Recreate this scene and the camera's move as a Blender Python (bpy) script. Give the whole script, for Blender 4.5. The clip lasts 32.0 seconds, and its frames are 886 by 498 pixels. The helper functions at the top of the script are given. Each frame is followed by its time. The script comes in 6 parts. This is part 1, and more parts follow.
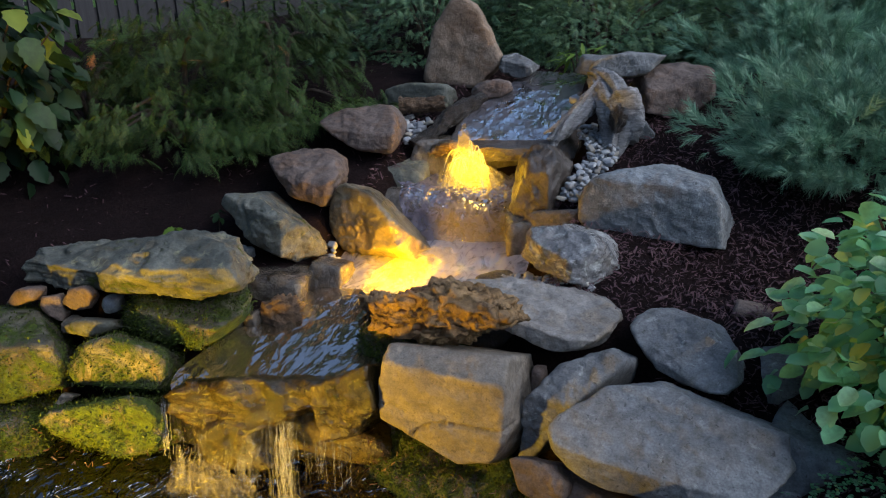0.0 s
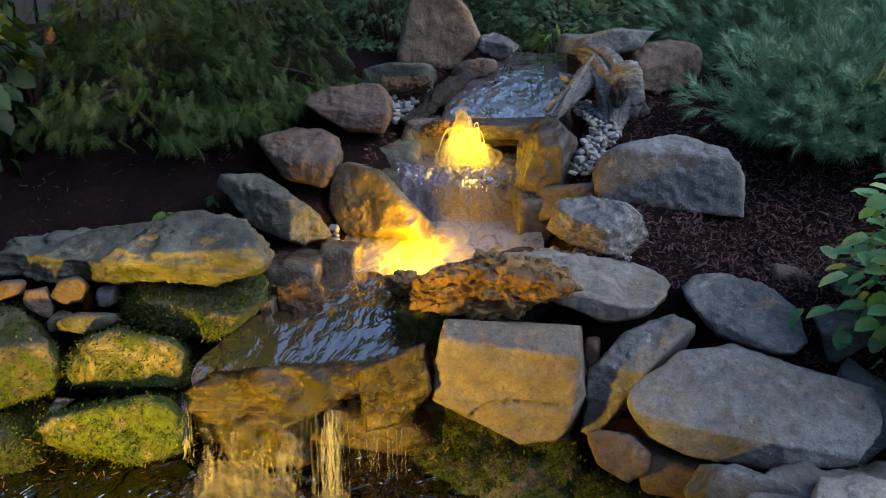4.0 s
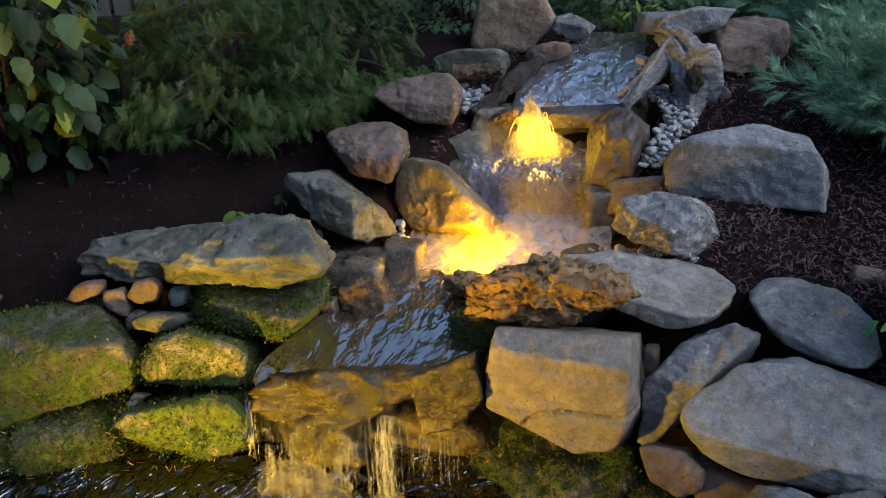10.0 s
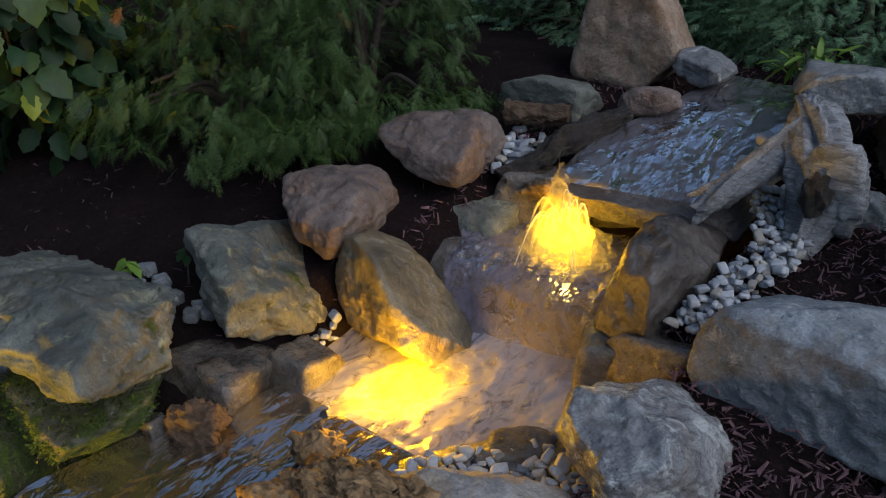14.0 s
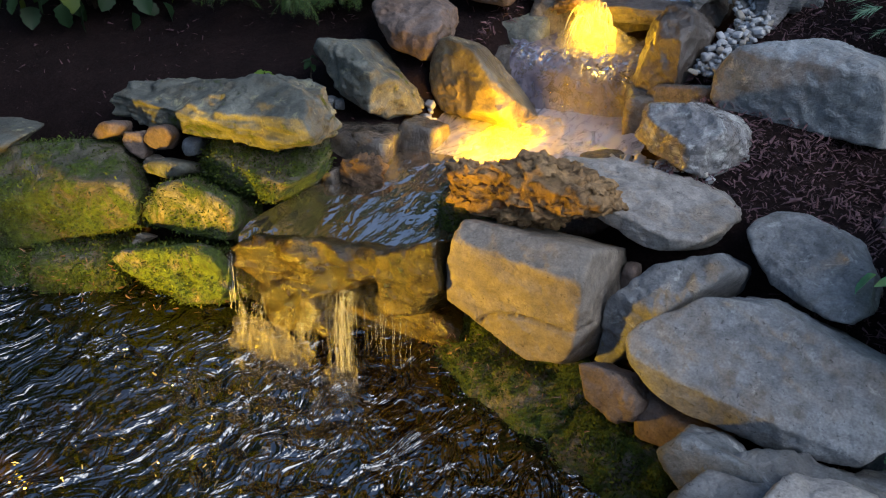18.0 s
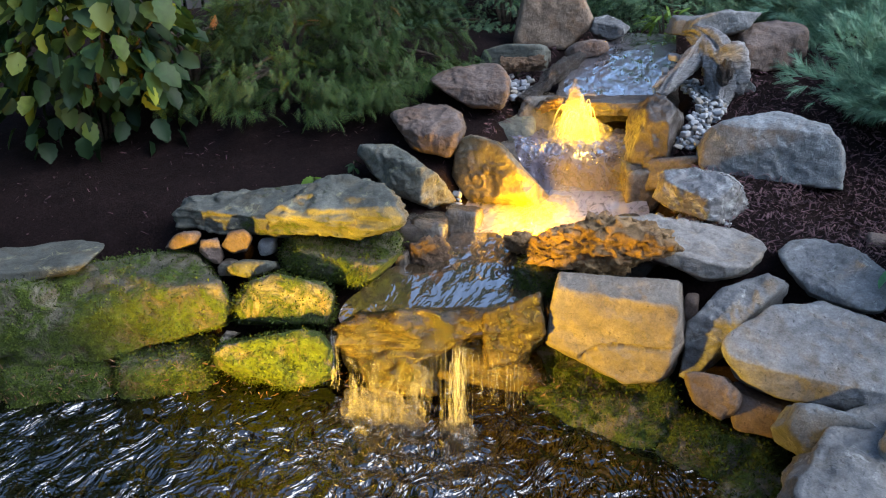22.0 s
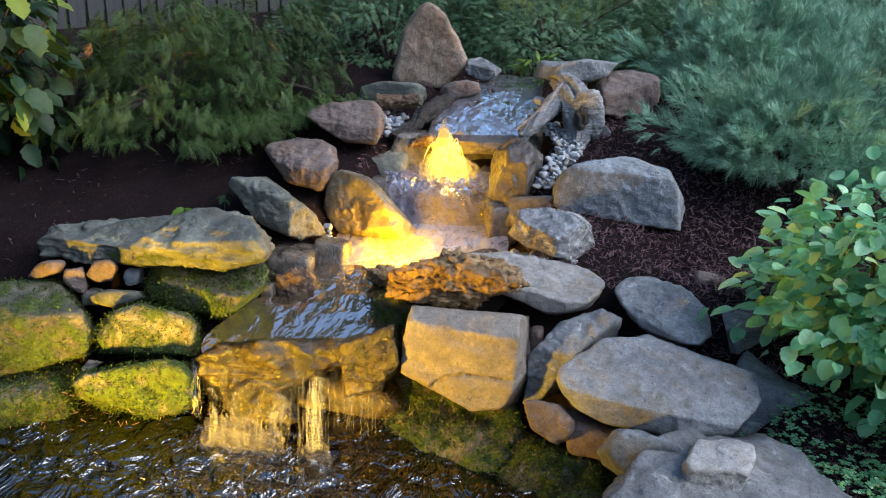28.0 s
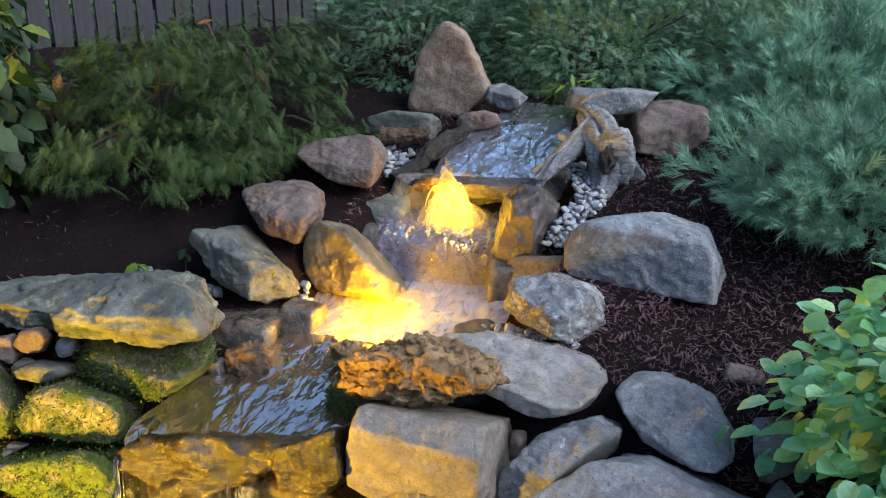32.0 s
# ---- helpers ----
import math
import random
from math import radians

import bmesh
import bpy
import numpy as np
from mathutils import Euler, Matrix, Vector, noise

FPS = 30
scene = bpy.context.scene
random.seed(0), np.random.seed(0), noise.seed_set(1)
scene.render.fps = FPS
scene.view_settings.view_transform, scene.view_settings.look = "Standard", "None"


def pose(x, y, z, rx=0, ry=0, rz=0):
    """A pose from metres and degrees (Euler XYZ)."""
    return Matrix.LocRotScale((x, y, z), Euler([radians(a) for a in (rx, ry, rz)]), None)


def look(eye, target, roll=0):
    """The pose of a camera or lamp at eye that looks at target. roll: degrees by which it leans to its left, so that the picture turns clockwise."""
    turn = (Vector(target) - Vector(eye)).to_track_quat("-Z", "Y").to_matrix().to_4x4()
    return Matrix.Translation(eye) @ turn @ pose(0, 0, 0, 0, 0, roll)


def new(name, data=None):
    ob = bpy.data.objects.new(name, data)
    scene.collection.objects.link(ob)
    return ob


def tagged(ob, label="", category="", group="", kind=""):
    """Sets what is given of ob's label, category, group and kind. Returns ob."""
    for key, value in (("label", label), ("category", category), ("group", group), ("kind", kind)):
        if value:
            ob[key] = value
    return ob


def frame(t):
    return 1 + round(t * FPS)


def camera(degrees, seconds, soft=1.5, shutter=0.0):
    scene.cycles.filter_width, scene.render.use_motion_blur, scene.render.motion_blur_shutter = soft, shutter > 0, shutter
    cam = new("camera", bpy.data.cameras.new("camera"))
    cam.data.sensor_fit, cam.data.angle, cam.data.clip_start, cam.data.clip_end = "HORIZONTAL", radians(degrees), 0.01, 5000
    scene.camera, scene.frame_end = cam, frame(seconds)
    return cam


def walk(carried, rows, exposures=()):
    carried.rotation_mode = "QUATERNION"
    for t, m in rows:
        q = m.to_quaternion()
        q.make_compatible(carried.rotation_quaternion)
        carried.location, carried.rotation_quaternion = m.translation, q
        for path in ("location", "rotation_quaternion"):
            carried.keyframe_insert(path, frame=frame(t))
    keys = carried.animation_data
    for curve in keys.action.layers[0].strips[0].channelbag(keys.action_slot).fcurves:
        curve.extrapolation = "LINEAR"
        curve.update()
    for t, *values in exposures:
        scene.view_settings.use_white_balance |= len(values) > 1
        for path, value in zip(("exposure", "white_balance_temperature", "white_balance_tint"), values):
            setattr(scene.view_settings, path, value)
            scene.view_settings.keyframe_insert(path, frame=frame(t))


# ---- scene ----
cam = camera(56.7, 32.0, 1.1)
# seconds, eye, target, roll of the hand-held camera
PATH = [
    (0, (1.043, -1.820, 1.620), (0.472, -0.054, 0.875), -1.07),
    (0.5, (0.929, -1.872, 1.613), (0.515, -0.040, 0.924), 0.06),
    (1, (0.713, -1.884, 1.614), (0.383, -0.011, 0.993), -1.05),
    (1.5, (0.676, -1.845, 1.601), (0.374, 0.032, 0.980), -0.55),
    (2, (0.687, -1.818, 1.591), (0.454, 0.067, 0.965), 0.01),
    (2.5, (0.659, -1.826, 1.583), (0.406, 0.046, 0.925), -0.02),
    (3, (0.652, -1.818, 1.569), (0.393, 0.050, 0.901), -0.09),
    (3.5, (0.634, -1.821, 1.523), (0.372, 0.046, 0.856), -0.15),
    (4, (0.589, -1.839, 1.472), (0.284, 0.001, 0.748), 0.13),
    (4.5, (0.554, -1.848, 1.451), (0.215, -0.032, 0.685), -0.46),
    (6.5, (0.243, -1.778, 1.376), (0.008, 0.035, 0.564), -3.34),
    (7, (0.229, -1.743, 1.367), (-0.010, 0.062, 0.539), -3.35),
    (7.5, (0.240, -1.763, 1.409), (-0.015, 0.024, 0.549), -2.15),
    (8, (0.250, -1.800, 1.472), (0.050, 0.007, 0.639), 0.11),
    (8.5, (0.272, -1.785, 1.489), (0.064, 0.022, 0.657), 0.05),
    (9, (0.332, -1.781, 1.519), (0.127, 0.029, 0.693), 0.18),
    (9.5, (0.520, -1.767, 1.546), (0.144, 0.024, 0.739), -2.15),
    (10, (0.712, -1.752, 1.577), (0.166, -0.005, 0.770), -3.10),
    (10.5, (0.850, -1.589, 1.572), (0.288, 0.151, 0.762), -3.13),
    (11, (0.925, -1.309, 1.578), (0.334, 0.410, 0.742), -1.73),
    (11.5, (1.085, -1.116, 1.592), (0.307, 0.510, 0.725), -1.61),
    (12, (1.200, -0.922, 1.601), (0.212, 0.582, 0.729), -1.86),
    (12.5, (1.152, -0.628, 1.593), (0.040, 0.782, 0.712), -0.84),
    (13, (1.169, -0.500, 1.605), (0.028, 0.889, 0.727), -0.98),
    (13.5, (1.173, -0.465, 1.597), (0.031, 0.923, 0.721), -0.87),
    (15.5, (1.080, -0.491, 1.592), (-0.037, 0.891, 0.675), 0.56),
    (16, (1.087, -0.564, 1.604), (-0.056, 0.807, 0.702), 0.45),
    (16.5, (1.204, -0.791, 1.595), (0.010, 0.549, 0.712), 0.30),
    (17, (1.311, -1.040, 1.580), (0.228, 0.346, 0.628), 0.52),
    (17.5, (1.183, -1.319, 1.527), (0.318, 0.171, 0.513), 0.20),
    (18, (1.094, -1.534, 1.519), (0.265, -0.034, 0.488), -0.21),
    (18.5, (1.104, -1.746, 1.558), (0.374, -0.146, 0.606), -0.10),
    (19, (1.075, -1.862, 1.591), (0.491, -0.145, 0.748), 0.79),
    (19.5, (0.854, -2.009, 1.553), (0.393, -0.240, 0.741), 0.26),
    (20, (0.701, -2.108, 1.562), (0.198, -0.336, 0.784), -1.93),
    (20.5, (0.627, -2.144, 1.542), (0.063, -0.389, 0.768), -2.12),
    (21, (0.580, -2.167, 1.523), (0.007, -0.413, 0.751), -2.13),
    (21.5, (0.584, -2.156, 1.502), (0.001, -0.408, 0.723), -2.26),
    (22, (0.597, -2.160, 1.532), (0.060, -0.393, 0.765), -1.33),
    (22.5, (0.614, -2.152, 1.548), (0.153, -0.345, 0.825), -0.40),
    (23, (0.642, -2.139, 1.553), (0.214, -0.319, 0.843), -0.10),
    (23.5, (0.678, -2.148, 1.565), (0.274, -0.324, 0.850), 0.45),
    (24, (0.715, -2.159, 1.595), (0.360, -0.318, 0.899), 0.71),
    (24.5, (0.709, -2.172, 1.597), (0.369, -0.328, 0.903), 1.01),
    (26.5, (0.750, -2.204, 1.639), (0.395, -0.362, 0.943), 2.14),
    (27, (0.767, -2.213, 1.627), (0.427, -0.373, 0.922), 2.11),
    (27.5, (0.772, -2.221, 1.629), (0.452, -0.384, 0.908), 2.20),
    (28, (0.769, -2.232, 1.630), (0.449, -0.394, 0.908), 2.10),
    (28.5, (0.760, -2.228, 1.634), (0.436, -0.391, 0.912), 2.04),
    (29, (0.740, -2.229, 1.637), (0.331, -0.409, 0.916), 1.75),
    (29.5, (0.779, -2.210, 1.669), (0.379, -0.377, 0.977), 1.73),
    (30, (0.882, -2.148, 1.689), (0.500, -0.307, 1.006), 1.54),
    (30.5, (1.013, -2.090, 1.703), (0.410, -0.317, 1.002), 1.23),
    (31, (1.107, -2.035, 1.702), (0.486, -0.269, 0.998), 1.17),
    (31.5, (1.090, -1.862, 1.680), (0.515, -0.091, 0.949), 1.02),
    (32, (1.009, -1.639, 1.696), (0.471, 0.141, 0.961), 0.86),
]
EXPOSURES = [(0.0, 0.58), (1.0, 0.70), (2.0, 0.60), (3.0, 0.50), (4.0, 0.50), (7.0, 0.50), (9.0, 0.64), (11.0, 0.66), (12.0, 0.24), (13.0, 0.24), (16.0, 0.22), (17.0, 0.50), (18.0, 0.78), (19.0, 1.18), (21.0, 1.38), (28.0, 1.44), (32.0, 1.38)]
walk(cam, [(t, look(eye, target, roll)) for t, eye, target, roll in PATH], EXPOSURES)

# ---- sky, sun and exposure ----
world = bpy.data.worlds.new("dusk_sky")
scene.world = world
world.use_nodes = True
wn = world.node_tree
sky = wn.nodes.new("ShaderNodeTexSky")
sky.sky_type, sky.sun_disc = "NISHITA", False
sky.sun_elevation, sky.sun_rotation = radians(40), radians(100)
sky.air_density, sky.dust_density, sky.ozone_density = 1.0, 0.6, 2.0
wn.links.new(sky.outputs[0], wn.nodes["Background"].inputs[0])
wn.nodes["Background"].inputs[1].default_value = 0.155

sun = new("sun", bpy.data.lights.new("sun", "SUN"))
sun.data.energy, sun.data.angle, sun.data.color = 1.3, radians(50), (0.95, 0.97, 1.0)
sun.matrix_world = look((7.84, -0.73, 6.83), (0.3, 0.6, 0.4))


# ---- materials ----
def material(name):
    m = bpy.data.materials.new(name)
    m.use_nodes = True
    nt = m.node_tree
    return m, nt, nt.nodes["Principled BSDF"]


def nd(nt, kind, **inputs):
    n = nt.nodes.new(kind)
    for key, value in inputs.items():
        n.inputs[key.replace("_", " ")].default_value = value
    return n


def noise_tex(nt, scale, detail=4.0, rough=0.55, coord=None, distort=0.0):
    n = nd(nt, "ShaderNodeTexNoise", Scale=scale, Detail=detail, Roughness=rough, Distortion=distort)
    if coord is not None:
        nt.links.new(coord, n.inputs["Vector"])
    return n


def ramp(nt, source, stops):
    r = nt.nodes.new("ShaderNodeValToRGB")
    while len(r.color_ramp.elements) < len(stops):
        r.color_ramp.elements.new(0.5)
    for e, (at_, c) in zip(r.color_ramp.elements, stops):
        e.position, e.color = at_, (*c, 1) if len(c) == 3 else c
    nt.links.new(source, r.inputs[0])
    return r


def mix_col(nt, fac, a, b, blend="MIX"):
    n = nt.nodes.new("ShaderNodeMix")
    n.data_type, n.blend_type = "RGBA", blend
    for sock, v in ((n.inputs[0], fac), (n.inputs[6], a), (n.inputs[7], b)):
        if isinstance(v, bpy.types.NodeSocket):
            nt.links.new(v, sock)
        elif isinstance(v, (int, float)):
            sock.default_value = v
        else:
            sock.default_value = (*v, 1)
    return n.outputs[2]


def maths(nt, op, a, b=0.0):
    n = nt.nodes.new("ShaderNodeMath")
    n.operation = op
    for sock, v in ((n.inputs[0], a), (n.inputs[1], b)):
        if isinstance(v, bpy.types.NodeSocket):
            nt.links.new(v, sock)
        else:
            sock.default_value = v
    return n.outputs[0]


def bump(nt, bsdf, height, strength, distance):
    b = nd(nt, "ShaderNodeBump", Strength=strength, Distance=distance)
    nt.links.new(height, b.inputs["Height"])
    nt.links.new(b.outputs[0], bsdf.inputs["Normal"])
    return b


def stone(name, dark, light, stain, moss=0.0, wet=0.0, pale=0.0, layers=0.0, crack_=0.08, lichen=(0.42, 0.43, 0.41)):
    """Weathered field stone: two grain scales, stains, and, where given, moss, pale lichen, painted sheen patches or a
    wet sheen.
    """
    m, nt, bsdf = material(name)
    tc = nt.nodes.new("ShaderNodeTexCoord")
    geo = nt.nodes.new("ShaderNodeNewGeometry")
    info = nt.nodes.new("ShaderNodeObjectInfo")
    shift = nt.nodes.new("ShaderNodeVectorMath")
    shift.operation = "ADD"
    nt.links.new(tc.outputs["Object"], shift.inputs[0])
    spread = maths(nt, "MULTIPLY", info.outputs["Random"], 31.0)
    nt.links.new(spread, shift.inputs[1])
    co = shift.outputs[0]
    big = noise_tex(nt, 5.0, 5, 0.6, co, 0.4)
    grain = noise_tex(nt, 42.0, 7, 0.62, co)
    speck = noise_tex(nt, 190.0, 2, 0.5, co)
    c = ramp(nt, big.outputs[0], [(0.36, dark), (0.64, light)]).outputs[0]
    c = mix_col(nt, ramp(nt, noise_tex(nt, 9.0, 4, 0.6, co, 1.2).outputs[0], [(0.52, (0, 0, 0)), (0.66, (1, 1, 1))]).outputs[0], c, stain)
    g = ramp(nt, grain.outputs[0], [(0.30, (0.74, 0.74, 0.74)), (0.5, (1.0, 1.0, 1.0)), (0.70, (1.2, 1.2, 1.2))]).outputs[0]
    c = mix_col(nt, 1.0, c, g, "MULTIPLY")
    vein = noise_tex(nt, 6.0, 8, 0.6, co, 0.8)
    crack = ramp(nt, vein.outputs[0], [(0.478, (1, 1, 1)), (0.497, (0.35, 0.33, 0.31)), (0.516, (1, 1, 1))]).outputs[0]
    c = mix_col(nt, crack_, c, crack, "MULTIPLY")
    s = ramp(nt, speck.outputs[0], [(0.33, (0.84, 0.84, 0.84)), (0.64, (1.12, 1.12, 1.12))]).outputs[0]
    c = mix_col(nt, 1.0, c, s, "MULTIPLY")
    patch = ramp(nt, noise_tex(nt, 17.0, 6, 0.7, co, 0.9).outputs[0], [(0.30, (0.74, 0.73, 0.72)), (0.5, (1.0, 1.0, 1.0)), (0.68, (1.16, 1.16, 1.15))]).outputs[0]
    c = mix_col(nt, 1.0, c, patch, "MULTIPLY")
    hole = ramp(nt, noise_tex(nt, 70.0, 4, 0.6, co, 0.5).outputs[0], [(0.30, (0.35, 0.34, 0.33)), (0.38, (1, 1, 1))]).outputs[0]
    c = mix_col(nt, 0.8, c, hole, "MULTIPLY")
    tone = maths(nt, "ADD", maths(nt, "MULTIPLY", info.outputs["Random"], 0.35), 0.83)
    tn = nt.nodes.new("ShaderNodeCombineColor")
    for k in range(3):
        nt.links.new(tone, tn.inputs[k])
    c = mix_col(nt, 1.0, c, tn.outputs[0], "MULTIPLY")
    # Pale patches: lichen on the other stones, painted sky sheen on WETTOP.
    if pale:
        p = ramp(nt, noise_tex(nt, 14.0, 6, 0.75, co, 0.6).outputs[0], [(0.60 - 0.1 * pale, (0, 0, 0)), (0.72 - 0.1 * pale, (1, 1, 1))]).outputs[0]
        c = mix_col(nt, p, c, lichen)
    pits = noise_tex(nt, 15.0, 8, 0.62, co, 0.15)
    height = maths(nt, "ADD", maths(nt, "MULTIPLY", grain.outputs[0], 0.35), maths(nt, "MULTIPLY", pits.outputs[0], 1.1))
    height = maths(nt, "ADD", height, maths(nt, "MULTIPLY", crack, 0.8 * crack_))
    if layers:
        wave = nd(nt, "ShaderNodeTexWave", Scale=layers, Distortion=6.0, Detail=3.0)
        wave.bands_direction = "Z"
        nt.links.new(co, wave.inputs["Vector"])
        height = maths(nt, "ADD", height, maths(nt, "MULTIPLY", wave.outputs[1], 0.5))
        c = mix_col(nt, maths(nt, "MULTIPLY", wave.outputs[1], 0.35), c, dark)
    rough = nd(nt, "ShaderNodeMapRange")
    nt.links.new(grain.outputs[0], rough.inputs[0])
    rough.inputs[3].default_value, rough.inputs[4].default_value = (0.95, 0.7) if not wet else (0.55 - 0.35 * wet, 0.3 - 0.2 * wet)
    r_out = rough.outputs[0]
    if moss:
        mn = noise_tex(nt, 11.0, 6, 0.7, co, 0.5)
        up = nt.nodes.new("ShaderNodeSeparateXYZ")
        nt.links.new(geo.outputs["Normal"], up.inputs[0])
        mask = maths(nt, "ADD", mn.outputs[0], maths(nt, "MULTIPLY", up.outputs[2], -0.05))
        mask = ramp(nt, mask, [(0.66 - 0.26 * moss, (0, 0, 0)), (0.78 - 0.26 * moss, (1, 1, 1))]).outputs[0]
        green = ramp(nt, noise_tex(nt, 45.0, 5, 0.7, co).outputs[0], [(0.3, (0.016, 0.024, 0.002)), (0.55, (0.058, 0.092, 0.005)), (0.8, (0.12, 0.155, 0.012))]).outputs[0]
        c = mix_col(nt, mask, c, green)
        fuzz = noise_tex(nt, 150.0, 3, 0.7, co)
        height = maths(nt, "ADD", height, maths(nt, "MULTIPLY", mask, maths(nt, "ADD", fuzz.outputs[0], 0.4)))
        r_out = maths(nt, "MAXIMUM", r_out, maths(nt, "MULTIPLY", mask, 0.95))
    nt.links.new(c, bsdf.inputs["Base Color"])
    nt.links.new(r_out, bsdf.inputs["Roughness"])
    bump(nt, bsdf, height, 0.75, 0.024)
    return m


GREY = stone("grey_fieldstone", (0.135, 0.137, 0.139), (0.225, 0.227, 0.226), (0.17, 0.162, 0.148), pale=0.12)
UMBER = stone("dark_wet_sandstone", (0.055, 0.045, 0.038), (0.115, 0.098, 0.086), (0.085, 0.062, 0.045), wet=0.2)
CRUST = stone("rotten_bark_crust", (0.085, 0.048, 0.022), (0.34, 0.21, 0.095), (0.22, 0.12, 0.045), crack_=0.5)
PALE = stone("pale_beige_stone", (0.30, 0.285, 0.27), (0.42, 0.40, 0.375), (0.34, 0.31, 0.27))
BLUE = stone("blue_grey_stone", (0.11, 0.12, 0.125), (0.21, 0.225, 0.235), (0.17, 0.165, 0.16), pale=0.3)
BROWN = stone("brown_sandstone", (0.095, 0.067, 0.055), (0.19, 0.143, 0.120), (0.15, 0.095, 0.067))
PALEBROWN = stone("pale_brown_sandstone", (0.17, 0.155, 0.14), (0.29, 0.265, 0.24), (0.24, 0.195, 0.15))
TAN = stone("tan_sandstone", (0.175, 0.146, 0.116), (0.275, 0.235, 0.19), (0.20, 0.175, 0.148), layers=3.0, crack_=0.12)
MOSSY = stone("mossy_stone", (0.07, 0.066, 0.045), (0.155, 0.145, 0.10), (0.11, 0.085, 0.05), moss=1.0)
MOSSLIGHT = stone("part_mossy_stone", (0.062, 0.066, 0.056), (0.135, 0.138, 0.115), (0.11, 0.095, 0.065), moss=0.38, pale=0.35, layers=2.0, lichen=(0.30, 0.28, 0.16))
MOSSFULL = stone("moss_covered_stone", (0.08, 0.07, 0.05), (0.17, 0.15, 0.11), (0.12, 0.09, 0.06), moss=1.15)
WET = stone("wet_stone", (0.05, 0.042, 0.035), (0.14, 0.12, 0.10), (0.10, 0.075, 0.05), wet=0.8)
# Its strong pale patches are sky reflection painted into the colour.
WETTOP = stone("sheen_painted_wet_stone", (0.13, 0.128, 0.13), (0.25, 0.245, 0.245), (0.18, 0.165, 0.155), wet=0.85, pale=0.9)
OCHRE = stone("ochre_wet_stone", (0.09, 0.07, 0.045), (0.21, 0.165, 0.10), (0.14, 0.10, 0.055), wet=0.35)
LEDGE = stone("golden_wet_ledge", (0.014, 0.010, 0.004), (0.070, 0.048, 0.012), (0.030, 0.021, 0.006), moss=0.12, wet=0.8)
RUST = stone("rust_sandstone", (0.21, 0.145, 0.10), (0.34, 0.245, 0.175), (0.28, 0.18, 0.115))


def pebble_material():
    """Smooth river pebbles, each of its own grey, white or tan."""
    m, nt, bsdf = material("river_pebble")
    info, tc = nt.nodes.new("ShaderNodeObjectInfo"), nt.nodes.new("ShaderNodeTexCoord")
    c = ramp(nt, info.outputs["Random"], [(0.0, (0.21, 0.22, 0.235)), (0.35, (0.33, 0.34, 0.355)), (0.75, (0.46, 0.465, 0.47)), (0.92, (0.36, 0.32, 0.26)), (1.0, (0.20, 0.18, 0.165))]).outputs[0]
    v = noise_tex(nt, 3.0, 5, 0.65, tc.outputs["Object"])
    c = mix_col(nt, 1.0, c, ramp(nt, v.outputs[0], [(0.3, (0.7, 0.7, 0.7)), (0.7, (1.1, 1.1, 1.1))]).outputs[0], "MULTIPLY")
    nt.links.new(c, bsdf.inputs["Base Color"])
    bsdf.inputs["Roughness"].default_value = 0.6
    return m


PEBBLE = pebble_material()



def bark(name, dark, light, wet=0.0):
    m, nt, bsdf = material(name)
    tc = nt.nodes.new("ShaderNodeTexCoord")
    mp = nt.nodes.new("ShaderNodeMapping")
    mp.inputs["Scale"].default_value = (1.0, 6.0, 6.0)
    nt.links.new(tc.outputs["Object"], mp.inputs[0])
    fibre = noise_tex(nt, 9.0, 7, 0.7, mp.outputs[0], 0.8)
    fine = noise_tex(nt, 42.0, 5, 0.7, mp.outputs[0])
    patch = noise_tex(nt, 7.0, 3, 0.6, tc.outputs["Object"])
    c = ramp(nt, fibre.outputs[0], [(0.35, dark), (0.62, light)]).outputs[0]
    c = mix_col(nt, ramp(nt, patch.outputs[0], [(0.45, (0, 0, 0)), (0.75, (0.7, 0.7, 0.7))]).outputs[0], c, tuple(0.75 * v for v in dark))
    c = mix_col(nt, 0.6, c, ramp(nt, fine.outputs[0], [(0.3, (0.4, 0.4, 0.4)), (0.7, (1.2, 1.2, 1.2))]).outputs[0], "MULTIPLY")
    nt.links.new(c, bsdf.inputs["Base Color"])
    bsdf.inputs["Roughness"].default_value = 0.85 - 0.6 * wet
    bump(nt, bsdf, maths(nt, "ADD", fibre.outputs[0], maths(nt, "MULTIPLY", fine.outputs[0], 0.5)), 0.9, 0.022)
    return m


DRIFT = bark("silver_driftwood", (0.17, 0.165, 0.165), (0.52, 0.51, 0.51))
BARK = bark("rotten_orange_wood", (0.12, 0.075, 0.042), (0.46, 0.32, 0.18))
WETLOG = bark("wet_dark_wood", (0.022, 0.018, 0.015), (0.085, 0.065, 0.05), wet=0.9)
ROOT = bark("brown_root_wood", (0.07, 0.04, 0.022), (0.22, 0.13, 0.07), wet=0.3)
TWIG = bark("twig_bark", (0.05, 0.035, 0.025), (0.13, 0.09, 0.06))


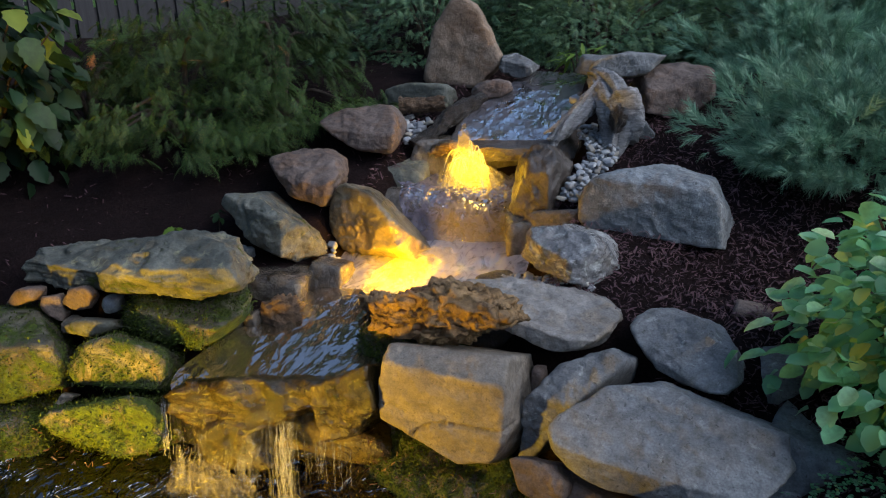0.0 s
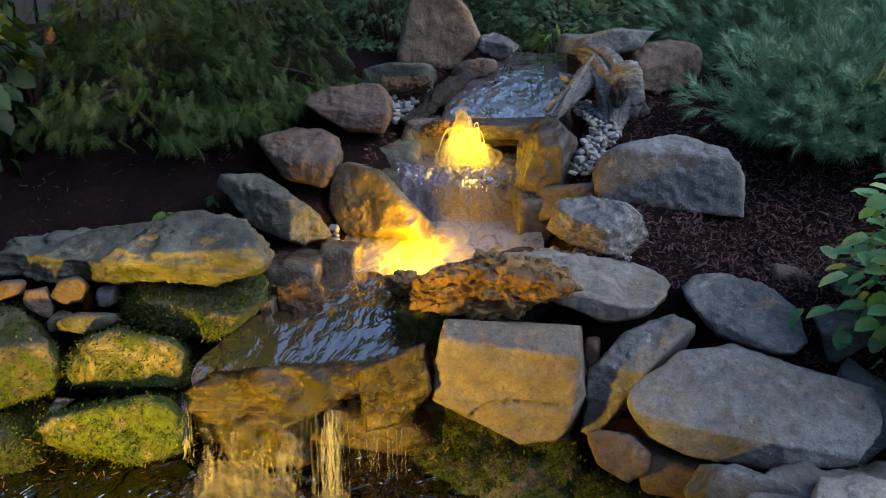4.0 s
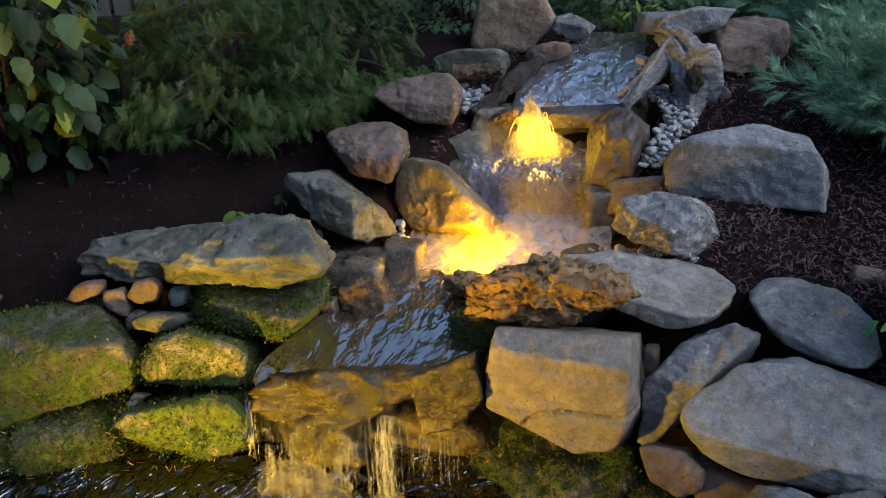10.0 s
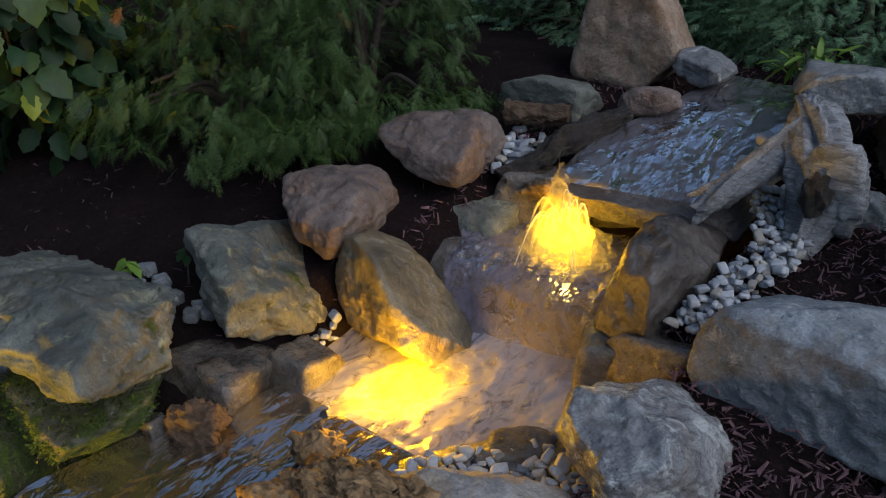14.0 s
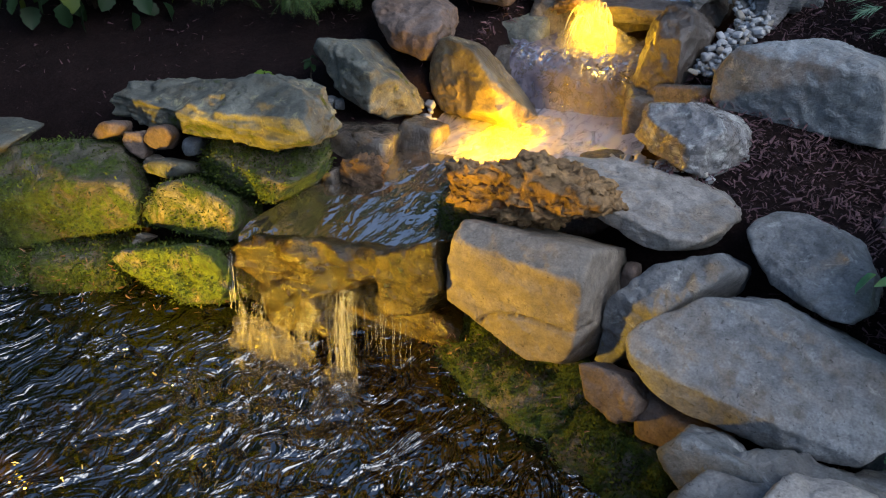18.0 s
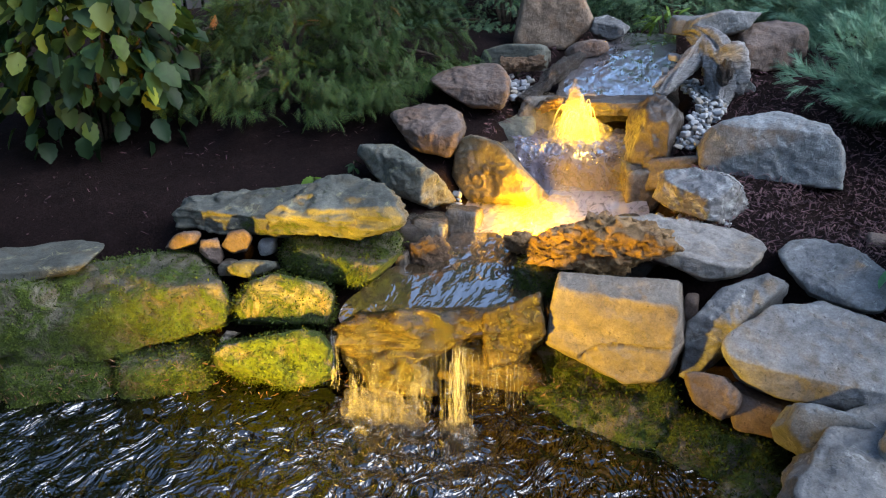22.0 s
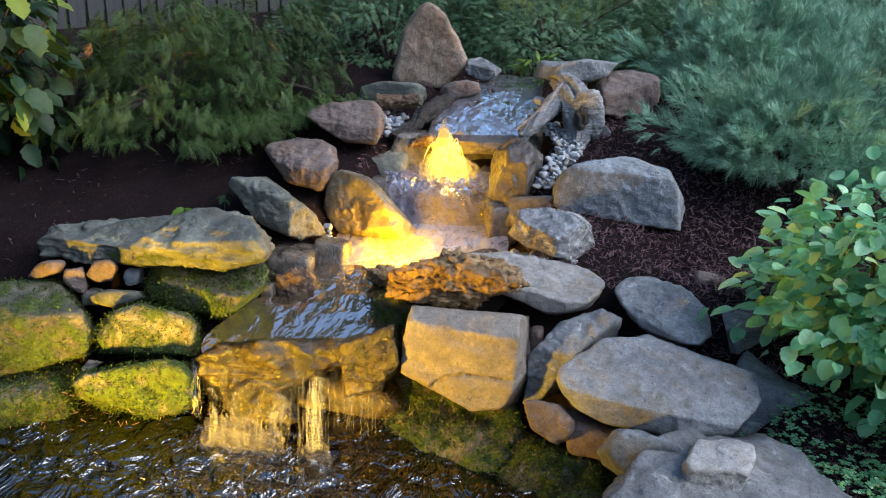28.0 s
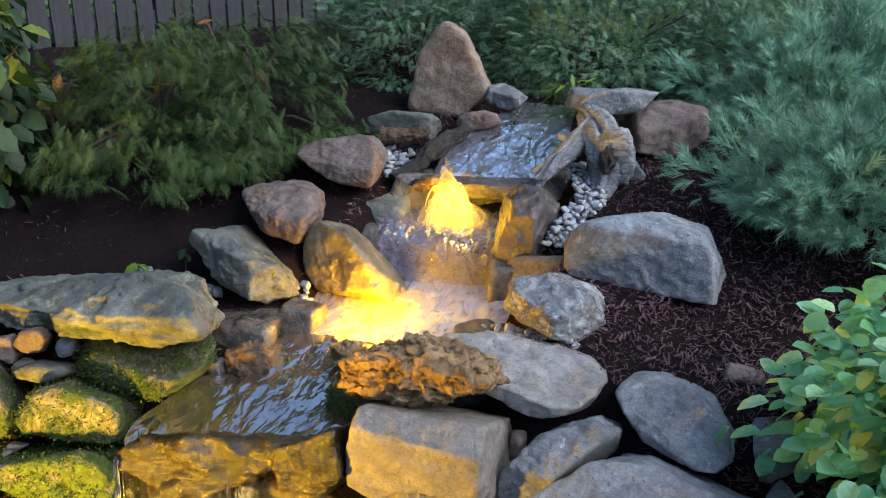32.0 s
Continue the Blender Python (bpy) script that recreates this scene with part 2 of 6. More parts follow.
def soil_material():
    m, nt, bsdf = material("dark_mulch")
    tc = nt.nodes.new("ShaderNodeTexCoord")
    a = noise_tex(nt, 8.0, 6, 0.7, tc.outputs["Object"])
    b = noise_tex(nt, 90.0, 5, 0.75, tc.outputs["Object"], 1.0)
    c = ramp(nt, b.outputs[0], [(0.3, (0.009, 0.006, 0.006)), (0.55, (0.020, 0.012, 0.012)), (0.8, (0.046, 0.028, 0.028))]).outputs[0]
    c = mix_col(nt, 1.0, c, ramp(nt, a.outputs[0], [(0.3, (0.6, 0.6, 0.6)), (0.7, (1.3, 1.25, 1.25))]).outputs[0], "MULTIPLY")
    nt.links.new(c, bsdf.inputs["Base Color"])
    bsdf.inputs["Roughness"].default_value, bsdf.inputs["Specular IOR Level"].default_value = 1.05, 0.1
    bump(nt, bsdf, b.outputs[0], 1.0, 0.02)
    return m


SOIL = soil_material()


def chips_material():
    m, nt, bsdf = material("bark_chips")
    geo = nt.nodes.new("ShaderNodeNewGeometry")
    c = ramp(nt, geo.outputs["Random Per Island"], [(0.0, (0.028, 0.013, 0.016)), (0.5, (0.092, 0.043, 0.051)), (0.9, (0.13, 0.064, 0.071)), (1.0, (0.16, 0.09, 0.09))]).outputs[0]
    nt.links.new(c, bsdf.inputs["Base Color"])
    bsdf.inputs["Roughness"].default_value = 0.8
    return m


CHIPS = chips_material()


def leaf_material(name, stops, per_object=False, gloss=0.5, translucent=0.25):
    m, nt, bsdf = material(name)
    if per_object:
        src = nt.nodes.new("ShaderNodeObjectInfo").outputs["Random"]
    else:
        src = nt.nodes.new("ShaderNodeNewGeometry").outputs["Random Per Island"]
    tc = nt.nodes.new("ShaderNodeTexCoord")
    c = ramp(nt, src, stops).outputs[0]
    v = noise_tex(nt, 30.0 if per_object else 4.0, 4, 0.6, tc.outputs["Object"])
    c = mix_col(nt, 1.0, c, ramp(nt, v.outputs[0], [(0.3, (0.65, 0.65, 0.65)), (0.7, (1.25, 1.25, 1.25))]).outputs[0], "MULTIPLY")
    nt.links.new(c, bsdf.inputs["Base Color"])
    bsdf.inputs["Roughness"].default_value = gloss
    tr = nt.nodes.new("ShaderNodeBsdfTranslucent")
    nt.links.new(c, tr.inputs[0])
    mx = nt.nodes.new("ShaderNodeMixShader")
    mx.inputs[0].default_value = translucent
    nt.links.new(bsdf.outputs[0], mx.inputs[1])
    nt.links.new(tr.outputs[0], mx.inputs[2])
    nt.links.new(mx.outputs[0], nt.nodes["Material Output"].inputs[0])
    return m


YEW = leaf_material("yew_needles", [(0.0, (0.008, 0.028, 0.006)), (0.55, (0.034, 0.080, 0.012)), (0.94, (0.085, 0.135, 0.018)), (1.0, (0.14, 0.085, 0.02))], False, 0.65)
JUNIPER = leaf_material("blue_green_needles", [(0.0, (0.11, 0.25, 0.16)), (0.6, (0.255, 0.455, 0.30)), (1.0, (0.40, 0.575, 0.38))])
HEDGE = leaf_material("hedge_sprays", [(0.0, (0.052, 0.12, 0.066)), (0.6, (0.125, 0.235, 0.125)), (1.0, (0.25, 0.37, 0.16))])
BROWNED = leaf_material("browned_sprays", [(0.0, (0.24, 0.085, 0.015)), (1.0, (0.45, 0.17, 0.03))])
LITTER = leaf_material("dead_leaf_scraps", [(0.0, (0.06, 0.028, 0.012)), (0.6, (0.16, 0.075, 0.03)), (1.0, (0.30, 0.20, 0.10))])
SHRUB = [(0.0, (0.12, 0.36, 0.16)), (0.6, (0.23, 0.53, 0.26)), (0.92, (0.37, 0.64, 0.38)), (1.0, (0.52, 0.62, 0.16))]
BROAD = leaf_material("shrub_leaf", SHRUB, True, 0.33, 0.35)
BROADFILL = leaf_material("shrub_inner_leaf", SHRUB, False, 0.33, 0.35)
# The yellow end paints lamp light from below into some leaves.
HYDRANGEA = [(0.0, (0.009, 0.030, 0.010)), (0.6, (0.022, 0.060, 0.016)), (0.8, (0.050, 0.098, 0.018)), (1.0, (0.23, 0.28, 0.03))]
BROADDARK = leaf_material("hydrangea_leaf", HYDRANGEA, True, 0.6, 0.35)
BROADDARKFILL = leaf_material("hydrangea_inner_leaf", HYDRANGEA, False, 0.6, 0.35)
FERN = leaf_material("fresh_green_leaf", [(0.0, (0.11, 0.22, 0.03)), (1.0, (0.24, 0.38, 0.06))], False, 0.5, 0.35)
MOSSTUFT = leaf_material("moss_tuft", [(0.0, (0.016, 0.026, 0.003)), (0.6, (0.052, 0.085, 0.006)), (1.0, (0.11, 0.15, 0.013))], False, 0.8, 0.3)


def water_material(name, tint, scale, rough=0.04, strength=0.6, clear=1.0, foam=0.0, deep=0.03, stretch=0.42, white_=(0.75, 0.76, 0.80), fine=0.4):
    """Running water: a clear, rippled, glossy skin, milky where it churns."""
    m, nt, bsdf = material(name)
    tc = nt.nodes.new("ShaderNodeTexCoord")
    mp = nt.nodes.new("ShaderNodeMapping")
    mp.inputs["Scale"].default_value = (1.0, stretch, 1.0)
    nt.links.new(tc.outputs["Object"], mp.inputs[0])
    a = noise_tex(nt, scale, 3, 0.5, mp.outputs[0], 1.2)
    b = noise_tex(nt, scale * 3.3, 2, 0.5, mp.outputs[0], 0.8)
    bsdf.inputs["Base Color"].default_value = (*tint, 1)
    bsdf.inputs["Roughness"].default_value = rough
    bsdf.inputs["IOR"].default_value = 1.33
    bsdf.inputs["Transmission Weight"].default_value = clear
    bump(nt, bsdf, maths(nt, "ADD", a.outputs[0], maths(nt, "MULTIPLY", b.outputs[0], fine)), strength, deep)
    if foam:
        mask = ramp(nt, noise_tex(nt, scale * 1.6, 6, 0.7, mp.outputs[0], 1.5).outputs[0], [(0.66 - 0.3 * foam, (0, 0, 0)), (0.80 - 0.25 * foam, (1, 1, 1))]).outputs[0]
        white = nt.nodes.new("ShaderNodeBsdfDiffuse")
        white.inputs[0].default_value = (*white_, 1)
        tr = nt.nodes.new("ShaderNodeBsdfTranslucent")
        tr.inputs[0].default_value = (*white_, 1)
        soft = nt.nodes.new("ShaderNodeMixShader")
        nt.links.new(white.outputs[0], soft.inputs[1])
        nt.links.new(tr.outputs[0], soft.inputs[2])
        mx = nt.nodes.new("ShaderNodeMixShader")
        nt.links.new(maths(nt, "MULTIPLY", mask, 0.75), mx.inputs[0])
        nt.links.new(bsdf.outputs[0], mx.inputs[1])
        nt.links.new(soft.outputs[0], mx.inputs[2])
        nt.links.new(mx.outputs[0], nt.nodes["Material Output"].inputs[0])
    return m


POND = water_material("dark_pond_water", (0.0014, 0.001, 0.0008), 11.0, 0.02, 1.0, 0.0, deep=0.085, stretch=0.55, fine=0.12)


def froth_lines(m, where, reach):
    """Thin drifting threads of froth on the water round the foot of the falls."""
    nt, bsdf = m.node_tree, m.node_tree.nodes["Principled BSDF"]
    tc = nt.nodes.new("ShaderNodeTexCoord")
    n = noise_tex(nt, 5.5, 5, 0.6, tc.outputs["Object"], 1.6)
    line = ramp(nt, n.outputs[0], [(0.485, (0, 0, 0)), (0.5, (1, 1, 1)), (0.515, (0, 0, 0))]).outputs[0]
    gap = nd(nt, "ShaderNodeVectorMath")
    gap.operation = "DISTANCE"
    nt.links.new(tc.outputs["Object"], gap.inputs[0])
    gap.inputs[1].default_value = where
    near = nd(nt, "ShaderNodeMapRange")
    nt.links.new(gap.outputs["Value"], near.inputs[0])
    near.inputs[1].default_value, near.inputs[2].default_value = 0.05, reach
    near.inputs[3].default_value, near.inputs[4].default_value = 1.0, 0.0
    bubble = ramp(nt, noise_tex(nt, 160.0, 2, 0.5, tc.outputs["Object"]).outputs[0], [(0.42, (0, 0, 0)), (0.56, (1, 1, 1))]).outputs[0]
    heap = ramp(nt, noise_tex(nt, 9.0, 6, 0.7, tc.outputs["Object"], 1.0).outputs[0], [(0.50, (0, 0, 0)), (0.66, (0.7, 0.7, 0.7))]).outputs[0]
    close = maths(nt, "MULTIPLY", maths(nt, "POWER", near.outputs[0], 2.5), heap)
    f = maths(nt, "MULTIPLY", maths(nt, "MAXIMUM", maths(nt, "MULTIPLY", line, near.outputs[0]), close), bubble)
    c = mix_col(nt, f, (0.0014, 0.001, 0.0008), (0.20, 0.17, 0.14))
    nt.links.new(c, bsdf.inputs["Base Color"])
    nt.links.new(maths(nt, "ADD", maths(nt, "MULTIPLY", f, 0.5), 0.02), bsdf.inputs["Roughness"])


froth_lines(POND, (-0.10, -0.28, 0.08), 0.50)
POND.node_tree.nodes["Principled BSDF"].inputs["Specular IOR Level"].default_value = 0.9
POND.node_tree.nodes["Principled BSDF"].inputs["IOR"].default_value = 1.75
CASCADE = water_material("churned_water", (0.9, 0.9, 0.92), 12.0, 0.06, 1.0, 1.0, 1.1, deep=0.034, stretch=0.6, white_=(0.19, 0.18, 0.245), fine=0.2)
STREAM = water_material("stream_water", (0.055, 0.040, 0.025), 9.0, 0.05, 0.85, 0.35, 0.0, deep=0.019, stretch=0.42, fine=0.5)
UPPER = water_material("upper_stream_water", (0.85, 0.86, 0.88), 9.0, 0.12, 0.9, 1.0, 0.95, deep=0.028, stretch=0.5, white_=(0.19, 0.18, 0.20), fine=0.2)
POOL = water_material("frothing_pool_water", (0.85, 0.86, 0.88), 13.0, 0.08, 0.9, 1.0, 1.15, deep=0.022, stretch=0.5, white_=(0.56, 0.52, 0.56))
STREAM.node_tree.nodes["Principled BSDF"].inputs["IOR"].default_value = 1.75


def foam_material():
    m, nt, bsdf = material("white_foam")
    a = nt.nodes.new("ShaderNodeBsdfTranslucent")
    a.inputs[0].default_value = (0.36, 0.34, 0.31, 1)
    bsdf.inputs["Base Color"].default_value = (0.30, 0.29, 0.28, 1)
    bsdf.inputs["Roughness"].default_value = 0.25
    mx = nt.nodes.new("ShaderNodeMixShader")
    mx.inputs[0].default_value = 0.7
    nt.links.new(bsdf.outputs[0], mx.inputs[1])
    nt.links.new(a.outputs[0], mx.inputs[2])
    nt.links.new(mx.outputs[0], nt.nodes["Material Output"].inputs[0])
    return m


FOAM = foam_material()


def spray_material():
    """Thin broken water: partly clear, partly milky."""
    m, nt, bsdf = material("water_spray")
    a = nt.nodes.new("ShaderNodeBsdfTranslucent")
    a.inputs[0].default_value = (0.40, 0.39, 0.37, 1)
    clear = nt.nodes.new("ShaderNodeBsdfTransparent")
    bsdf.inputs["Base Color"].default_value = (0.8, 0.8, 0.8, 1)
    bsdf.inputs["Roughness"].default_value = 0.15
    mx, my = nt.nodes.new("ShaderNodeMixShader"), nt.nodes.new("ShaderNodeMixShader")
    mx.inputs[0].default_value, my.inputs[0].default_value = 0.6, 0.5
    nt.links.new(bsdf.outputs[0], mx.inputs[1])
    nt.links.new(a.outputs[0], mx.inputs[2])
    nt.links.new(mx.outputs[0], my.inputs[1])
    nt.links.new(clear.outputs[0], my.inputs[2])
    nt.links.new(my.outputs[0], nt.nodes["Material Output"].inputs[0])
    return m


SPRAY = spray_material()


def aerated_material(name, most):
    """Water full of air: milky where the bubbles crowd, clear between."""
    m, nt, bsdf = material(name)
    tc = nt.nodes.new("ShaderNodeTexCoord")
    n = noise_tex(nt, 38.0, 5, 0.65, tc.outputs["Object"], 0.8)
    mask = ramp(nt, n.outputs[0], [(0.28, (0.1 * most, 0.1 * most, 0.1 * most)), (0.66, (most, most, most))]).outputs[0]
    a = nt.nodes.new("ShaderNodeBsdfTranslucent")
    a.inputs[0].default_value = (0.46, 0.43, 0.39, 1)
    bsdf.inputs["Base Color"].default_value = (0.22, 0.21, 0.20, 1)
    bsdf.inputs["Roughness"].default_value = 0.2
    clear = nt.nodes.new("ShaderNodeBsdfTransparent")
    mx, my = nt.nodes.new("ShaderNodeMixShader"), nt.nodes.new("ShaderNodeMixShader")
    mx.inputs[0].default_value = 0.75
    nt.links.new(bsdf.outputs[0], mx.inputs[1])
    nt.links.new(a.outputs[0], mx.inputs[2])
    nt.links.new(mask, my.inputs[0])
    nt.links.new(clear.outputs[0], my.inputs[1])
    nt.links.new(mx.outputs[0], my.inputs[2])
    nt.links.new(my.outputs[0], nt.nodes["Material Output"].inputs[0])
    return m


AERATED, AERATED_THIN = aerated_material("aerated_water", 0.75), aerated_material("thinly_aerated_water", 0.32)


def plain(name, colour, rough=0.6, metal=0.0, grain=0.0):
    m, nt, bsdf = material(name)
    bsdf.inputs["Roughness"].default_value, bsdf.inputs["Metallic"].default_value = rough, metal
    tc = nt.nodes.new("ShaderNodeTexCoord")
    mp = nt.nodes.new("ShaderNodeMapping")
    mp.inputs["Scale"].default_value = (14.0, 14.0, 1.2)
    nt.links.new(tc.outputs["Object"], mp.inputs[0])
    g = noise_tex(nt, 4.0, 6, 0.7, mp.outputs[0])
    c = ramp(nt, g.outputs[0], [(0.3, tuple(v * (1 - grain) for v in colour)), (0.7, tuple(v * (1 + grain) for v in colour))]).outputs[0]
    nt.links.new(c, bsdf.inputs["Base Color"])
    bump(nt, bsdf, g.outputs[0], 0.3, 0.004)
    return m


FENCE = plain("weathered_fence_wood", (0.032, 0.030, 0.031), 0.85, 0, 0.35)
LAMPBODY = plain("black_lamp_housing", (0.02, 0.02, 0.02), 0.45, 0, 0.1)


def glow(name, colour, strength):
    m, nt, bsdf = material(name)
    bsdf.inputs["Base Color"].default_value = (*colour, 1)
    bsdf.inputs["Emission Color"].default_value = (*colour, 1)
    bsdf.inputs["Emission Strength"].default_value = strength
    return m


LENS = glow("lit_lamp_lens", (1.0, 0.62, 0.14), 12.0)


def green_mass(name, dark, light, scale):
    m, nt, bsdf = material(name)
    tc = nt.nodes.new("ShaderNodeTexCoord")
    c = ramp(nt, noise_tex(nt, scale, 6, 0.7, tc.outputs["Object"], 0.6).outputs[0], [(0.35, dark), (0.68, light)]).outputs[0]
    nt.links.new(c, bsdf.inputs["Base Color"])
    bsdf.inputs["Roughness"].default_value = 0.9
    return m


SCREEN_GREEN = green_mass("screen_foliage", (0.012, 0.022, 0.012), (0.045, 0.075, 0.035), 2.5)
LAWN = green_mass("lawn_turf", (0.05, 0.11, 0.02), (0.12, 0.22, 0.05), 6.0)


# ---- builders ----
def mesh_of(name, verts, faces, mat, smooth=True):
    me = bpy.data.meshes.new(name)
    me.from_pydata([tuple(v) for v in verts], [], faces)
    me.materials.append(mat)
    me.polygons.foreach_set("use_smooth", [smooth] * len(me.polygons))
    me.update()
    return me


def quads_mesh(name, verts, mat, corners=4, smooth=False):
    """A mesh of loose faces: verts has corners rows for each face."""
    v = np.asarray(verts, np.float32).reshape(-1, 3)
    n = len(v) // corners
    me = bpy.data.meshes.new(name)
    me.vertices.add(len(v))
    me.vertices.foreach_set("co", v.ravel())
    me.loops.add(len(v))
    me.loops.foreach_set("vertex_index", np.arange(len(v), dtype=np.int32))
    me.polygons.add(n)
    me.polygons.foreach_set("loop_start", np.arange(n, dtype=np.int32) * corners)
    me.polygons.foreach_set("use_smooth", [smooth] * n)
    me.materials.append(mat)
    me.update(calc_edges=True)
    return me


def under(ob, parent):
    ob.parent = parent
    return ob


def ball(level):
    bm = bmesh.new()
    bmesh.ops.create_icosphere(bm, subdivisions=level, radius=1.0)
    v = np.array([tuple(p.co) for p in bm.verts])
    f = [[p.index for p in q.verts] for q in bm.faces]
    bm.free()
    return v, f


BALLS = {k: ball(k) for k in (2, 3, 4, 5, 6)}


def rock_shape(size, seed, box=34.0, taper=(0.9, 0.88), shift=(0.0, 0.0), cuts=(), rough=0.06, level=4, chips=6, chip=(0.70, 0.94), crag=0.0, grooves=()):
    """A stone: a block of slightly skewed faces, broken by flat cuts, its edges worn (box: how crisp) and roughened at two scales.
    A cut is a direction and how much of the block it leaves."""
    d, faces = BALLS[level]
    rng = np.random.RandomState(seed)
    planes = [(*(np.array(n, float) + rng.normal(0, 0.13, 3)), rng.uniform(0.92, 1.0), True) for n in ((1, 0, 0), (-1, 0, 0), (0, 1, 0), (0, -1, 0), (0, 0, 1), (0, 0, -1))]
    planes += [(*c, False) for c in cuts]
    planes += [(*rng.randn(3), rng.uniform(*chip), False) for _ in range(chips)]
    total = np.zeros(len(d))
    for a, b, c, left, face in planes:
        n = np.array((a, b, c), float)
        n /= np.linalg.norm(n)
        far = left if face else left * np.abs(n).sum()
        total += (np.clip(d @ n, 0, None) / far) ** box
    p = d * total[:, None] ** (-1 / box)
    up = (p[:, 2:3] + 1) / 2
    p[:, :2] *= 1 + (np.array(taper) - 1) * up
    p[:, :2] += np.array(shift) * p[:, 2:3]
    half = np.array(size) / 2 * 1.04
    out = p * half
    scale = half.mean()
    off = Vector(rng.uniform(-50, 50, 3))
    amp = np.array([noise.fractal(Vector(v) * (1.6 / scale) + off, 0.9, 2.1, 5) for v in out])
    fine = np.array([noise.ridged_multi_fractal(Vector(v) * (3.2 / scale) + off, 0.8, 2.2, 5, 0.9, 2.0) for v in out]) - 0.9
    out = out + d * (rough * scale * (amp + fine * 0.45))[:, None]
    if crag:
        for k, v in enumerate(out):
            q = Vector((v[0] * 14, v[1] * 26, v[2] * 30)) + off
            out[k] = v + np.array(noise.turbulence_vector(q, 4, True)) * crag + d[k] * crag * 1.6 * noise.turbulence(q * 0.7, 4, True)
    for line in grooves:
        front = out[:, 1] < 0
        near = np.full(len(out), 9.0)
        jag = np.array([noise.noise(Vector(v) * 70) for v in out]) * 0.006
        for (ax, az), (bx, bz) in zip(line, line[1:]):
            a, b = np.array((ax * half[0], az * half[2])), np.array((bx * half[0], bz * half[2]))
            q = out[:, [0, 2]] - a
            t = np.clip(q @ (b - a) / ((b - a) @ (b - a)), 0, 1)
            near = np.minimum(near, np.linalg.norm(q - t[:, None] * (b - a), axis=1) + jag)
        out[:, 1] += np.where(front, 0.026 * np.clip(1 - near / 0.009, 0, 1), 0)
    return out, faces


def hewn_shape(faces, seed, box=120.0, rough=0.07, level=5, chips=7, crag=0.0, grooves=(), strata=0.0):
    """A stone given by its broken faces (compass degrees, slope degrees, metres from its middle), with worn edges, small chips and two scales of relief."""
    d, tris = BALLS[level]
    rng = np.random.RandomState(seed)
    ways = np.array([(math.cos(radians(el)) * math.cos(radians(az)), math.cos(radians(el)) * math.sin(radians(az)), math.sin(radians(el))) for az, el, _ in faces])
    far = np.array([f[2] for f in faces])

    def radial(dirs, ways, far):
        return np.max(np.clip(dirs @ ways.T, 0, None) / far, axis=1)

    reach = d / radial(d, ways, far)[:, None]
    d = d * np.ptp(reach, axis=0)
    d /= np.linalg.norm(d, axis=1, keepdims=True)
    reach = d / radial(d, ways, far)[:, None]
    extra = rng.normal(size=(chips, 3))
    extra /= np.linalg.norm(extra, axis=1, keepdims=True)
    ways = np.concatenate([ways, extra])
    far = np.concatenate([far, (reach @ extra.T).max(0) * rng.uniform(0.95, 0.995, chips)])
    q = np.clip(d @ ways.T, 0, None) / far
    most = q.max(1)
    out = d / (most * ((q / most[:, None]) ** box).sum(1) ** (1 / box))[:, None]
    out *= np.linalg.norm(reach, axis=1).mean() / np.linalg.norm(out, axis=1).mean()
    scale = float(np.sort(np.ptp(out, axis=0))[1]) / 2
    off = Vector(rng.uniform(-50, 50, 3))
    soft = np.array([noise.fractal(Vector(v) * (1.5 / scale) + off, 0.9, 2.1, 5) for v in out])
    ridge = np.array([noise.ridged_multi_fractal(Vector(v) * (2.6 / scale) + off, 0.8, 2.2, 6, 0.9, 2.0) for v in out]) - 0.9
    pits = np.array([noise.fractal(Vector(v) * 34 + off, 0.7, 2.1, 4) for v in out])
    out = out + d * (rough * scale * (0.9 * soft + 0.75 * ridge) + 0.0016 * pits)[:, None]
    if strata:
        lay = np.array([noise.noise(Vector((v[0] * 5, v[1] * 5, v[2] * 70)) + off) for v in out])
        out[:, :2] *= 1 + (strata * np.sign(lay) * np.abs(lay) ** 0.5)[:, None]
    if crag:
        for k, v in enumerate(out):
            t = Vector((v[0] * 34, v[1] * 38, v[2] * 40)) + off
            out[k] = v + np.array(noise.turbulence_vector(t, 4, True)) * crag + d[k] * crag * 1.6 * noise.turbulence(t * 0.7, 4, True)
    half = np.ptp(out, axis=0) / 2
    for line in grooves:
        near = np.full(len(out), 9.0)
        jag = np.array([noise.noise(Vector(v) * 70) for v in out]) * 0.006
        for (ax, az), (bx, bz) in zip(line, line[1:]):
            a, b = np.array((ax * half[0], az * half[2])), np.array((bx * half[0], bz * half[2]))
            w = out[:, [0, 2]] - a
            t = np.clip(w @ (b - a) / ((b - a) @ (b - a)), 0, 1)
            near = np.minimum(near, np.linalg.norm(w - t[:, None] * (b - a), axis=1) + jag)
        out[:, 1] += np.where(out[:, 1] < 0, 0.022 * np.clip(1 - near / 0.008, 0, 1), 0)
    return out, tris


def hewn(name, label, c, faces, seed, mat, group="", category="rock", **shape):
    v, f = hewn_shape(faces, seed, **shape)
    ob = new(name, mesh_of(name, v, f, mat))
    ob.location = c
    return tagged(ob, label, category, group)


def rock(name, label, c, size, yaw=0, tilt=(0, 0), seed=1, mat=None, category="rock", group="", **shape):
    v, f = rock_shape(size, seed, **shape)
    ob = new(name, mesh_of(name, v, f, mat or GREY))
    ob.matrix_world = pose(*c, tilt[0], tilt[1], yaw)
    return tagged(ob, label, category, group)


